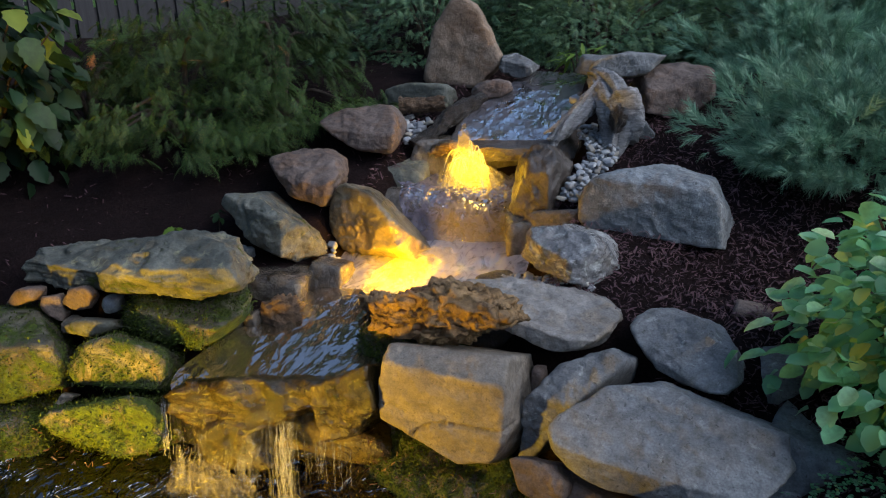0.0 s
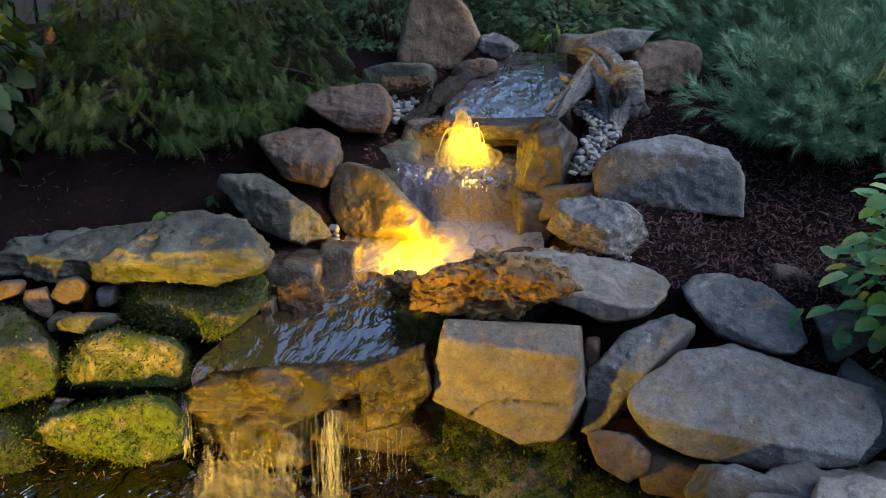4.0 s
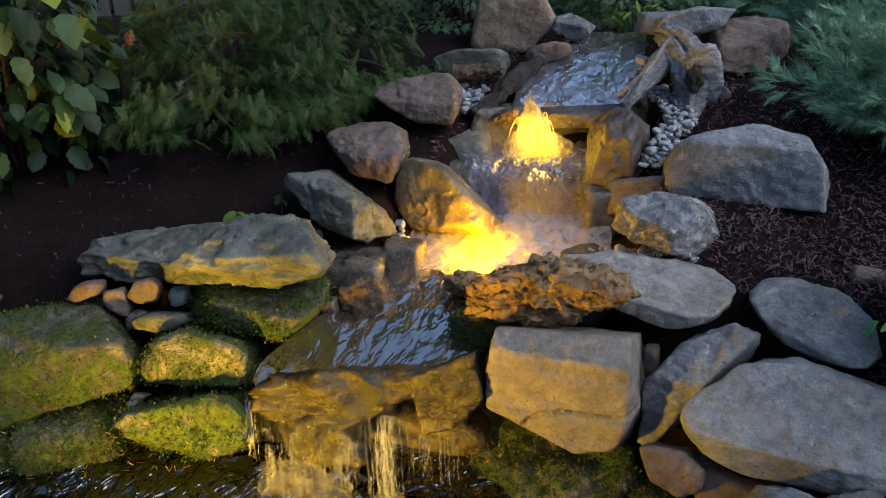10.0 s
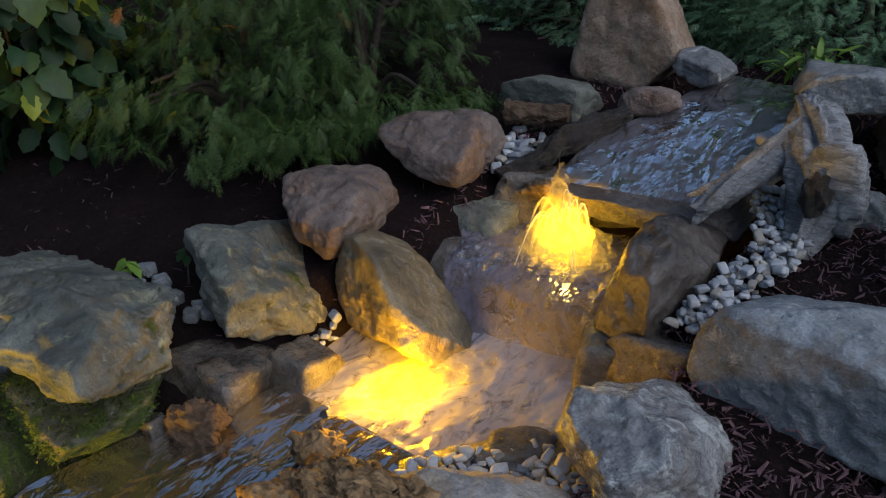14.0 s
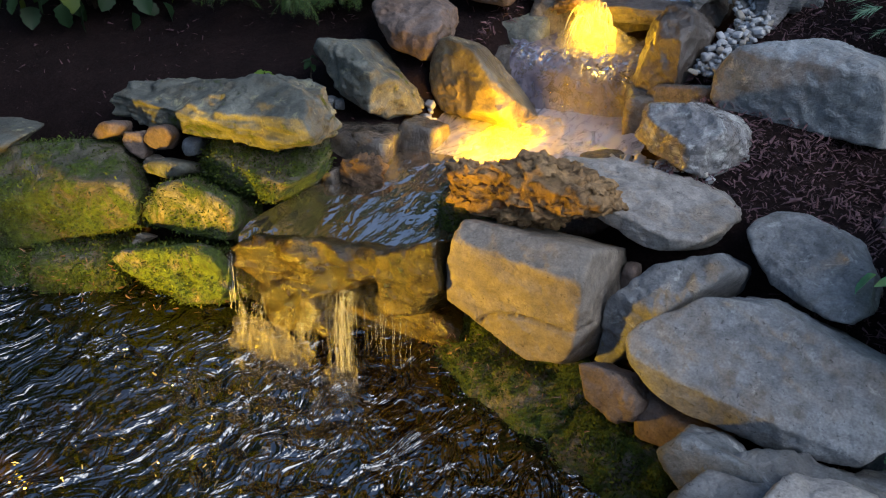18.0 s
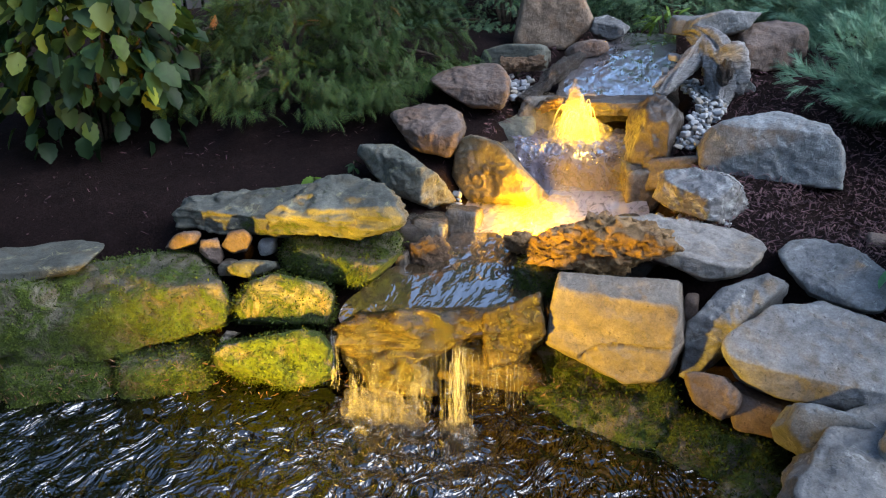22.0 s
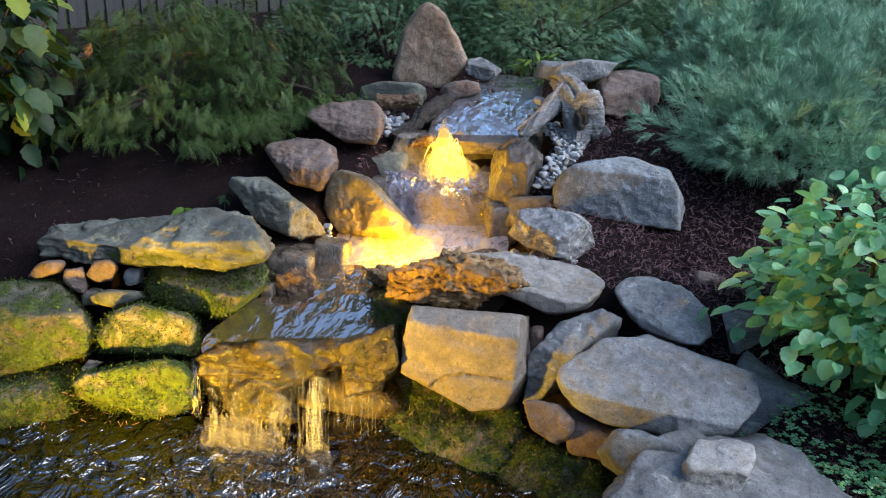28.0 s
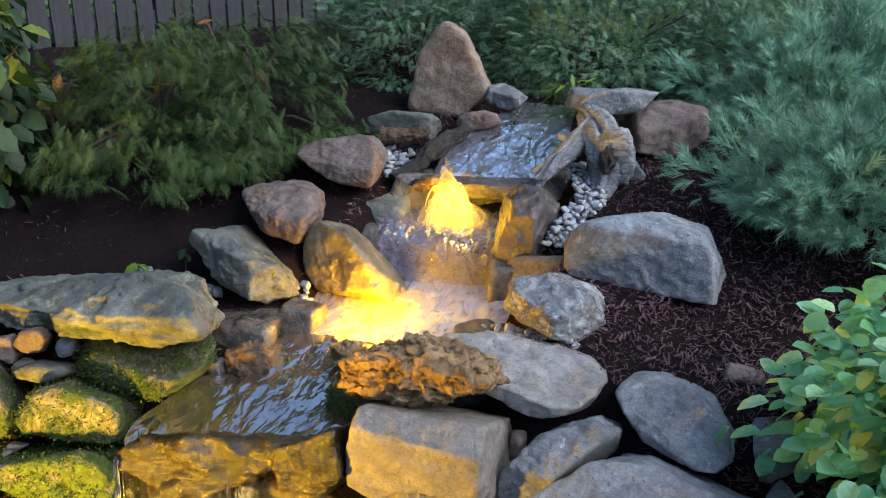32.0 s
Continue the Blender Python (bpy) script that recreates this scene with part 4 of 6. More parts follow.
rock("boulder", "tan stone chinking the gap below the large boulder", (0.90, -0.04, 0.20), (0.20, 0.14, 0.10), 0, (0, 4), 401, BROWN, group=RIGHT)
hewn("boulder", "small grey stone at the pond edge", (0.970, -0.230, 0.250), ((161, 26, 0.085), (104, 54, 0.094), (-142, -33, 0.043), (-131, -49, 0.036), (-168, -22, 0.066), (71, 57, 0.097), (42, 41, 0.109), (-90, 0, 0.100), (90, 0, 0.100), (0, -90, 0.075), (0, 0, 0.124), (-100, 50, 0.181)), 41, BLUE, RIGHT)
hewn("boulder", "pale grey boulder at the near end of the bank", (1.120, -0.420, 0.215), ((102, 54, 0.234), (53, 49, 0.265), (144, 38, 0.223), (162, 22, 0.207), (-60, 0, 0.210), (120, 0, 0.210), (0, -90, 0.130), (-63, 82, 0.143), (30, 0, 0.273), (-150, 0, 0.273), (-100, 60, 0.265)), 42, GREY, RIGHT, level=6)
hewn("stone", "small tan stone lying on the pale boulder", (1.188, -0.357, 0.381), ((104, 55, 0.061), (72, 59, 0.066), (-21, -8, 0.069), (158, 15, 0.077), (-2, 21, 0.085), (-82, 0, 0.074), (98, 0, 0.074), (0, -90, 0.034), (-63, 82, 0.040), (8, 0, 0.107), (-172, 0, 0.107), (-90, 75, 0.052)), 43, PALE, RIGHT, level=5)
hewn("boulder", "grey boulder sunk beside the clover", (1.370, -0.260, 0.200), ((70, 57, 0.177), (27, 45, 0.154), (129, 44, 0.199), (-100, 0, 0.190), (80, 0, 0.190), (0, -90, 0.110), (-63, 82, 0.132), (-10, 0, 0.223), (170, 0, 0.223), (-100, 55, 0.192)), 44, GREY, RIGHT)
rock("boulder", "moss-covered bank stone sloping into the pond", (0.40, 0.08, 0.045), (0.54, 0.34, 0.20), -16, (26, 0), 45, MOSSFULL, group=RIGHT, box=8.0, rough=0.15, level=5)
rock("boulder", "moss-covered stone at the waterline below the large boulder", (0.76, -0.11, 0.035), (0.42, 0.30, 0.19), -28, (24, 0), 46, MOSSFULL, group=RIGHT, box=8.0, rough=0.15, level=5)
rock("boulder", "mossy stone dipping into the pond", (0.94, -0.38, 0.06), (0.34, 0.26, 0.18), -40, (10, 0), 461, MOSSFULL, group=RIGHT, box=8.0, rough=0.15)
hewn("boulder", "wet ledge stone under the waterfall", (-0.090, 0.165, 0.235), ((106, 61, 0.061), (-80, -57, 0.120), (-37, -52, 0.063), (9, 6, 0.325), (167, 46, 0.233), (-109, -49, 0.203), (-86, 0, 0.210), (94, 0, 0.210), (0, -90, 0.085), (-176, 0, 0.397), (-90, 60, 0.227)), 47, LEDGE, LEFT, level=6, box=40.0, rough=0.12, strata=0.05)
hewn("boulder", "steep golden wet stone at the end of the ledge", (0.144, 0.078, 0.300), ((140, 54, 0.080), (-174, 0, 0.091), (10, 8, 0.104), (-160, -5, 0.099), (-22, -38, 0.078), (-55, -54, 0.093), (-86, 0, 0.130), (94, 0, 0.130), (0, -90, 0.130), (-90, 20, 0.173)), 473, LEDGE, LEFT, level=6, box=60.0, rough=0.08)
rock("boulder", "wet stone footing in the pond below the falls", (-0.08, 0.25, 0.06), (0.56, 0.34, 0.26), 4, (0, 0), 471, LEDGE, group=LEFT)
rock("boulder", "rounded golden wet stone under the ledge", (-0.235, 0.035, 0.20), (0.26, 0.25, 0.13), 6, (10, 0), 472, LEDGE, group=LEFT, box=7.0, level=5, rough=0.14)
rock("boulder", "wet stone bed under the cascade", (0.15, 1.17, 0.45), (0.52, 0.28, 0.26), 4, (0, 0), 48, WET, group=BACK)
rock("boulder", "mossy wet stone walling the upper pool", (-0.12, 1.28, 0.59), (0.22, 0.26, 0.20), 0, (0, 0), 482, MOSSLIGHT, group=BACK)
rock("boulder", "wet stone at the back of the upper pool", (0.0, 1.40, 0.67), (0.28, 0.14, 0.20), 14, (0, 0), 484, WET, group=BACK)
rock("boulder", "wet stone closing the side of the cascade", (0.45, 1.01, 0.50), (0.15, 0.16, 0.20), 10, (0, 0), 483, WET, group=BACK)
rock("stone_slab", "wet grey lip of stone overhanging the upper pool", (0.30, 1.505, 0.770), (0.50, 0.36, 0.048), 10, (14, 0), 49, UMBER, group=BACK, level=5, rough=0.10, chips=4)
rock("boulder", "dark wet stone at the back of the hollow", (0.30, 1.66, 0.66), (0.54, 0.36, 0.20), 8, (0, 0), 491, WET, group=BACK, level=4)
rock("boulder", "small stone half buried in the mulch", (1.24, 0.56, 0.50), (0.12, 0.10, 0.06), 0, (0, 0), 50, BROWN, group=RIGHT)
rock("boulder", "weathered stone under the leafy shrub", (1.42, 0.36, 0.44), (0.30, 0.22, 0.12), 10, (0, 0), 51, GREY, group=RIGHT)
rock("boulder", "mossy stone wedged under the rotten log", (0.27, 0.27, 0.405), (0.28, 0.22, 0.13), -10, (0, 0), 522, MOSSY, group=RIGHT, box=10.0)
rock("boulder", "low wet stone the pebbles rest on", (0.43, 0.55, 0.40), (0.40, 0.26, 0.12), 24, (0, 0), 521, WET, group=RIGHT)
rock("boulder", "wet stone at the edge of the lower pool", (0.42, 0.68, 0.43), (0.16, 0.12, 0.10), 30, (0, 0), 52, WET, group=RIGHT)
SMALL = "small stones of the wall"
hewn("stone", "flat yellowish stone on the wall", (-1.033, 0.117, 0.485), ((160, 63, 0.027), (-35, -65, 0.023), (107, 68, 0.030), (-162, 39, 0.037), (-96, -60, 0.040), (15, -36, 0.039), (41, 19, 0.058), (34, -6, 0.054), (-100, 0, 0.060), (80, 0, 0.060), (0, -90, 0.030), (-10, 0, 0.087), (170, 0, 0.087), (-90, 60, 0.084)), 61, BROWN, SMALL, level=4)
hewn("stone", "pinkish flat stone set on edge", (-0.934, 0.124, 0.453), ((121, 67, 0.039), (39, 13, 0.033), (-117, -47, 0.033), (17, -27, 0.044), (-150, 10, 0.040), (-129, -36, 0.029), (-36, -66, 0.047), (-70, 0, 0.050), (110, 0, 0.050), (0, -90, 0.045), (-90, 20, 0.063)), 62, BROWN, SMALL, level=4)
hewn("stone", "rounded tan stone under the slab", (-0.839, 0.141, 0.488), ((-59, -66, 0.037), (19, -24, 0.042), (132, 67, 0.039), (-165, 35, 0.040), (-126, -42, 0.042), (50, 41, 0.049), (39, 16, 0.050), (-80, 0, 0.055), (100, 0, 0.055), (0, -90, 0.040), (-90, 40, 0.073)), 63, BROWN, SMALL, level=4)
rock("stone", "small dark stone in the wall gap", (-0.74, 0.17, 0.47), (0.06, 0.06, 0.045), 0, (0, 0), 64, BLUE, group=SMALL, level=3)
hewn("stone", "thin dark stone bridging the gap", (-0.780, 0.113, 0.412), ((97, 63, 0.023), (-31, -61, 0.037), (147, 65, 0.032), (-95, -60, 0.037), (50, 37, 0.070), (-143, -13, 0.084), (-167, 36, 0.073), (37, 22, 0.082), (-86, 0, 0.080), (94, 0, 0.080), (0, -90, 0.030), (-90, 60, 0.086)), 65, MOSSLIGHT, SMALL, level=4)
rock("stone", "small tan stone chinking the wall", (-0.87, 0.12, 0.40), (0.06, 0.06, 0.05), 0, (0, 0), 66, TAN, group=SMALL, level=3)
hewn("stone", "pale chip of stone on the ledge", (-0.801, -0.039, 0.225), ((-15, -49, 0.012), (-160, 18, 0.028), (86, 56, 0.015), (-168, 37, 0.018), (-133, -22, 0.033), (-76, 0, 0.035), (104, 0, 0.035), (0, -90, 0.020), (-90, 50, 0.044)), 67, TAN, SMALL, level=4, strata=0.08)
rock("stone", "dark round stone at the stream side", (-0.235, 0.43, 0.46), (0.11, 0.10, 0.10), 0, (0, 0), 68, WET, group=SMALL, level=3)
rock("stone", "small smooth pebble stone by the root", (-0.285, 0.27, 0.415), (0.05, 0.06, 0.07), 0, (0, 0), 69, WET, group=SMALL, level=3)
rock("root", "knobbly brown root stub at the stream side", (-0.215, 0.31, 0.43), (0.13, 0.09, 0.11), 20, (0, 30), 70, ROOT, category="wood", box=3.0, rough=0.35, level=5, crag=0.01)
rock("stone", "upright tan pebble between two boulders", (0.665, 0.22, 0.385), (0.045, 0.06, 0.10), 0, (0, 0), 71, BROWN, group=SMALL, level=3, box=5.0)
rng = np.random.RandomState(77)
for k in range(12):
    x, y = rng.uniform(-0.75, -0.42), rng.uniform(0.50, 0.58)
    rock("stone", "small grey stone wedged behind the slab", (x, y, ground_z(x, y) + 0.02), (0.045, 0.04, 0.03), rng.uniform(0, 180), (0, 0), 700 + k, BLUE, group=SMALL, level=3, box=16.0)
for k in range(10):
    x, y = rng.uniform(-1.45, -1.0), rng.uniform(0.14, 0.2)
    rock("stone", "small grey stone behind the mossy boulder", (x, y, ground_z(x, y) + 0.03), (0.06, 0.05, 0.04), rng.uniform(0, 180), (0, 0), 720 + k, BLUE, group=SMALL, level=2, box=5.0)

# ---- running water ----
def streak_material(name, cover, most=0.36):
    """Falling water: clear between vertical milky streaks."""
    m, nt, bsdf = material(name)
    tc = nt.nodes.new("ShaderNodeTexCoord")
    mp = nt.nodes.new("ShaderNodeMapping")
    mp.inputs["Scale"].default_value = (95.0, 95.0, 3.0)
    nt.links.new(tc.outputs["Object"], mp.inputs[0])
    n = noise_tex(nt, 1.0, 4, 0.65, mp.outputs[0], 0.3)
    mp2 = nt.nodes.new("ShaderNodeMapping")
    mp2.inputs["Scale"].default_value = (15.0, 15.0, 2.5)
    nt.links.new(tc.outputs["Object"], mp2.inputs[0])
    wide = noise_tex(nt, 1.0, 3, 0.5, mp2.outputs[0])
    mask = maths(nt, "ADD", maths(nt, "MULTIPLY", n.outputs[0], 0.5), maths(nt, "MULTIPLY", wide.outputs[0], 0.8))
    mask = ramp(nt, mask, [(cover, (0, 0, 0)), (cover + 0.2, (most, most, most))]).outputs[0]
    bsdf.inputs["Base Color"].default_value = (0.42, 0.42, 0.40, 1)
    bsdf.inputs["Roughness"].default_value = 0.12
    bsdf.inputs["Transmission Weight"].default_value = 0.35
    bsdf.inputs["IOR"].default_value = 1.33
    bump(nt, bsdf, n.outputs[0], 0.8, 0.01)
    clear = nt.nodes.new("ShaderNodeBsdfTransparent")
    mx = nt.nodes.new("ShaderNodeMixShader")
    nt.links.new(mask, mx.inputs[0])
    nt.links.new(clear.outputs[0], mx.inputs[1])
    nt.links.new(bsdf.outputs[0], mx.inputs[2])
    nt.links.new(mx.outputs[0], nt.nodes["Material Output"].inputs[0])
    return m


STREAK, FILM = streak_material("falling_streaks", 0.655, 0.42), streak_material("film_streaks", 0.60, 0.05)
sheet("upper_stream", "shallow rippling water sliding over the upper stone shelf", [((0.22, 2.05, 0.945), (0.52, 2.03, 0.945)), ((0.18, 1.80, 0.905), (0.53, 1.80, 0.91)), ((0.08, 1.56, 0.84), (0.54, 1.58, 0.85)), ((0.08, 1.40, 0.80), (0.52, 1.45, 0.805)), ((0.11, 1.325, 0.782), (0.49, 1.40, 0.786))], UPPER, nu=90, nv=180, ripple=0.0042, pitch=13.0)
sheet("upper_pool", "churning water of the upper pool spilling over its rounded lip", [((-0.14, 1.42, 0.625), (0.42, 1.42, 0.625)), ((-0.12, 1.2, 0.63), (0.40, 1.25, 0.63)), ((-0.08, 1.12, 0.638), (0.39, 1.16, 0.638)), ((-0.06, 1.045, 0.628), (0.385, 1.09, 0.626)), ((-0.04, 1.0, 0.60), (0.385, 1.05, 0.596)), ((-0.02, 0.98, 0.555), (0.385, 1.035, 0.55)), ((-0.01, 0.97, 0.50), (0.385, 1.025, 0.50)), ((0.0, 0.965, 0.43), (0.385, 1.02, 0.43))], CASCADE, nu=130, nv=170, ripple=0.017, pitch=19.0)
sheet("lower_pool", "frothing water of the lamp-lit lower pool", [((-0.2, 1.08, 0.478), (0.45, 1.1, 0.478)), ((-0.2, 0.8, 0.456), (0.5, 0.8, 0.456)), ((-0.18, 0.55, 0.435), (0.42, 0.55, 0.435))], POOL, nu=110, nv=110, ripple=0.006, pitch=16.0)
sheet("stream_run", "rippled water running from the lower pool to the fall", [((-0.18, 0.55, 0.435), (0.42, 0.55, 0.435)), ((-0.22, 0.40, 0.425), (0.18, 0.42, 0.425)), ((-0.32, 0.20, 0.405), (0.22, 0.22, 0.40)), ((-0.39, 0.05, 0.375), (0.25, 0.08, 0.375)), ((-0.40, -0.03, 0.355), (0.24, 0.0, 0.355)), ((-0.385, -0.06, 0.338), (0.23, -0.02, 0.338))], STREAM, nu=110, nv=150, ripple=0.007, pitch=9.0)
sheet("ledge_film", "thin film of water sliding over the fall's stone lip", [((-0.385, -0.06, 0.338), (0.23, -0.02, 0.338)), ((-0.37, -0.10, 0.30), (0.22, -0.05, 0.30)), ((-0.36, -0.115, 0.24), (0.20, -0.065, 0.24)), ((-0.34, -0.12, 0.20), (0.18, -0.07, 0.20))], FILM, nu=90, nv=40, ripple=0.007, pitch=26.0)


def strand_material():
    m, nt, bsdf = material("water_strand")
    bsdf.inputs["Base Color"].default_value = (0.5, 0.5, 0.48, 1)
    bsdf.inputs["Roughness"].default_value, bsdf.inputs["IOR"].default_value = 0.06, 1.33
    bsdf.inputs["Transmission Weight"].default_value = 0.75
    return m


STRAND = strand_material()


def waterfall():
    top = new("waterfall")
    top.location = (-0.08, -0.12, 0.30)
    tagged(top, "broken golden curtain of water falling from the ledge into the pond", "waterfall")
    base = np.array(top.location)
    rng = np.random.RandomState(9)

    def curtain(x0, x1, y, z0, z1, lean):
        verts, faces, nu, nv = [], [], 60, 20
        for j in range(nv):
            f = j / (nv - 1)
            for i in range(nu):
                x = x0 + (x1 - x0) * i / (nu - 1)
                z = z0 + (z1 - z0) * f + 0.03 * (1 - f) * noise.noise(Vector((x * 14, 2.0, y)))
                verts.append(np.array((x, y + 0.08 * (x + 0.1) - lean * f**0.7 + 0.012 * noise.noise(Vector((x * 25, f * 2, lean * 40))), z)) - base)
        for j in range(nv - 1):
            for i in range(nu - 1):
                a = j * nu + i
                faces.append((a, a + 1, a + nu + 1, a + nu))
        under(new("water_curtain", mesh_of("water_curtain", verts, faces, STREAK)), top).visible_shadow = False

    def strand(k, x, y, z0, z1, r, lean, sway):
        n = 16
        p = [np.array((x + sway * noise.noise(Vector((k, i * 0.35, 0))), y - lean * (i / (n - 1)) ** 0.7, z0 + (z1 - z0) * i / (n - 1))) - base for i in range(n)]
        v, f = tube(p, [r * rng.choice((0.25, 0.7, 1.6)) for _ in range(n)], 5, k, 0.5)
        under(new("water_strand", mesh_of("water_strand", v, f, STRAND)), top).visible_shadow = False

    curtain(-0.34, -0.06, -0.115, 0.25, 0.07, 0.05)
    curtain(-0.32, -0.10, -0.135, 0.20, 0.07, 0.04)
    curtain(-0.05, 0.09, -0.115, 0.33, 0.07, 0.03)
    for k in range(38):
        strand(k, rng.normal(0.02, 0.017), rng.uniform(-0.135, -0.115), rng.uniform(0.28, 0.345), 0.07 if rng.rand() < 0.75 else rng.uniform(0.08, 0.16), 0.0009 * rng.uniform(0.3, 1.2), 0.02, 0.010)
    for k in range(44):
        strand(100 + k, rng.choice([rng.uniform(-0.34, -0.08), rng.normal(-0.27, 0.03), rng.normal(-0.17, 0.025)]), rng.uniform(-0.15, -0.115), rng.uniform(0.11, 0.24), 0.07 if rng.rand() < 0.5 else rng.uniform(0.08, 0.12), 0.00035 * rng.uniform(0.4, 1.3), 0.03, 0.014)
    for k in range(14):
        strand(200 + k, rng.normal(-0.405, 0.012), rng.uniform(-0.09, -0.06), rng.uniform(0.26, 0.32), rng.uniform(0.10, 0.18), 0.0008, 0.02, 0.008)
    for k in range(16):
        strand(300 + k, rng.uniform(0.07, 0.22), rng.uniform(-0.115, -0.09), rng.uniform(0.24, 0.33), rng.uniform(0.14, 0.2), 0.0005, 0.01, 0.006)
    d, f = BALLS[4]
    for k, (x, w, h) in enumerate(((-0.29, 0.06, 0.09), (-0.22, 0.075, 0.11), (-0.14, 0.06, 0.08), (-0.22, 0.14, 0.04), (0.02, 0.05, 0.05))):
        v = d * np.array((w, 0.035, h))
        v = v + d * np.array([[0.022 * noise.fractal(Vector(q) * 34 + Vector((k * 3.7, 0, 0)), 0.9, 2, 4)] for q in v])
        v[:, 2] = np.maximum(v[:, 2], 0.0)
        under(new("spray", mesh_of("spray", v + np.array((x, -0.165, POND_Z)) - base, f, AERATED_THIN)), top).visible_shadow = False
    for x, w in ((-0.22, 0.15), (0.03, 0.08)):
        v = d * np.array((w, 0.07, 0.018))
        v = v + d * np.array([[0.014 * noise.fractal(Vector(q) * 30 + Vector((x, 0, 0)), 1, 2, 3)] for q in v])
        under(new("splash_foam", mesh_of("splash_foam", v + np.array((x, -0.19, POND_Z)) - base, f, STREAK)), top).visible_shadow = False


waterfall()

# ---- lamps ----
WARM, AMBER, CORE = (1.0, 0.58, 0.035), (1.0, 0.49, 0.001), (1.0, 0.57, 0.012)


def water_lamp(name, label, where, aim):
    """A small sunk lamp: a black can with a lit lens, and the light it gives."""
    top = new(name)
    top.matrix_world = look(where, aim)
    tagged(top, label, "lamp")
    v, f = tube([(0, 0, 0.06), (0, 0, 0.01)], [0.026, 0.032], 16)
    under(new("housing", mesh_of("housing", v, f, LAMPBODY, False)), top)
    v, f = tube([(0, 0, 0.009), (0, 0, 0.002)], [0.027, 0.027], 16)
    under(new("lens", mesh_of("lens", v, f, LENS)), top)
    return top


def light(name, where, watts, radius, aim=None, cone=None, tone=WARM, blend=0.3):
    ob = new(name, bpy.data.lights.new(name, "SPOT" if aim else "POINT"))
    ob.data.energy, ob.data.color, ob.data.shadow_soft_size = watts, tone, radius
    ob.location = where
    if aim:
        ob.data.spot_size, ob.data.spot_blend = radians(cone), blend
        ob.matrix_world = look(where, aim)
    return ob


water_lamp("fountain_lamp", "small black sunk lamp lighting the fountain", (0.20, 1.20, 0.585), (0.20, 1.20, 1.0))
light("fountain_light", (0.18, 1.215, 0.652), 5.2, 0.03, (0.15, 1.20, 1.5), 128, AMBER, 0.5)
# Extra light added inside the jet's foam to brighten its core; no lamp there.
light("fountain_core_light", (0.185, 1.235, 0.675), 0.9, 0.02, tone=CORE)
water_lamp("pool_lamp", "small black sunk lamp lighting the lower pool", (-0.005, 0.545, 0.41), (0.153, 0.863, 0.45))
light("pool_light", (0.085, 0.70, 0.482), 6.2, 0.03, tone=AMBER)
# Likewise added within the pool foam, beside the real lamp's light.
light("pool_core_light", (0.03, 0.62, 0.458), 1.3, 0.012, tone=CORE)
water_lamp("pond_lamp", "small black sunk lamp lighting the bank from the pond", (-0.51, -1.0, 0.10), (-0.3, 0.2, 0.6))
light("pond_light", (-0.50, -0.95, 0.115), 116, 0.04, (-0.25, 0.10, 0.73), 126, blend=0.8).data.specular_factor = 0.2


# ---- fountain and lit foam ----
def foam_heap(name, parent, size, lump, seed, at_=(0, 0, 0), mat=None, level=4, peak=0.0):
    d, f = BALLS[level]
    v = d.copy()
    v[:, :2] *= 1 - peak * np.clip(v[:, 2:3], 0, 1)
    v = v * np.array(size)
    v = v + d * np.array([[lump * noise.fractal(Vector(p) * 28 + Vector((seed, 0, 0)), 0.9, 2.1, 3)] for p in v])
    v = v + np.array(at_)
    v[:, 2] = np.maximum(v[:, 2], -0.004)
    ob = under(new(name, mesh_of(name, v, f, mat or FOAM)), parent)
    ob.visible_shadow = False
    return ob


def fountain():
    top = new("fountain")
    top.location = (0.18, 1.235, 0.632)
    tagged(top, "glowing bubbling water jet in the upper pool", "fountain")
    rng = np.random.RandomState(5)
    foam_heap("foam", top, (0.060, 0.050, 0.075), 0.020, 1.0, (0.01, 0, 0.04), peak=0.55)
    foam_heap("foam", top, (0.085, 0.07, 0.022), 0.02, 2.0, (0, -0.01, 0.012), AERATED)
    for k, (w, h, x) in enumerate(((0.050, 0.235, -0.034), (0.074, 0.19, -0.024), (0.098, 0.135, -0.01), (0.125, 0.08, 0.0))):
        foam_heap("foam", top, (w, w * 0.85, h), 0.024, 5.5 + k, (x, 0, 0.03), AERATED_THIN, peak=0.8, level=5)
    for k in range(80):
        a, r = rng.uniform(0, 2 * math.pi), abs(rng.normal(0, 0.042))
        tall = rng.rand() < 0.04
        h = rng.uniform(0.13, 0.19) if tall else rng.uniform(0.04, 0.14)
        r = r * 0.8 if tall else r
        lean = rng.uniform(-0.25, 0.06) * h
        ca, sa = math.cos(a), math.sin(a)
        p = curve_points([(r * 0.2 * ca, r * 0.2 * sa, 0.0), (r * 0.45 * ca, r * 0.45 * sa, h * 0.75), (r * 0.75 * ca + 0.5 * lean, r * 0.75 * sa, h), (r * 1.05 * ca + 0.8 * lean, r * 1.05 * sa, h * 0.72), (r * 1.35 * ca + 1.1 * lean, r * 1.35 * sa, 0.0)], 14)
        v, f = tube(p, [0.0026 * (0.2 + 1.3 * rng.rand()) for _ in p], 6, k, 0.6)
        ob = under(new("water_jet", mesh_of("water_jet", v, f, SPRAY)), top)
        ob.visible_shadow = False


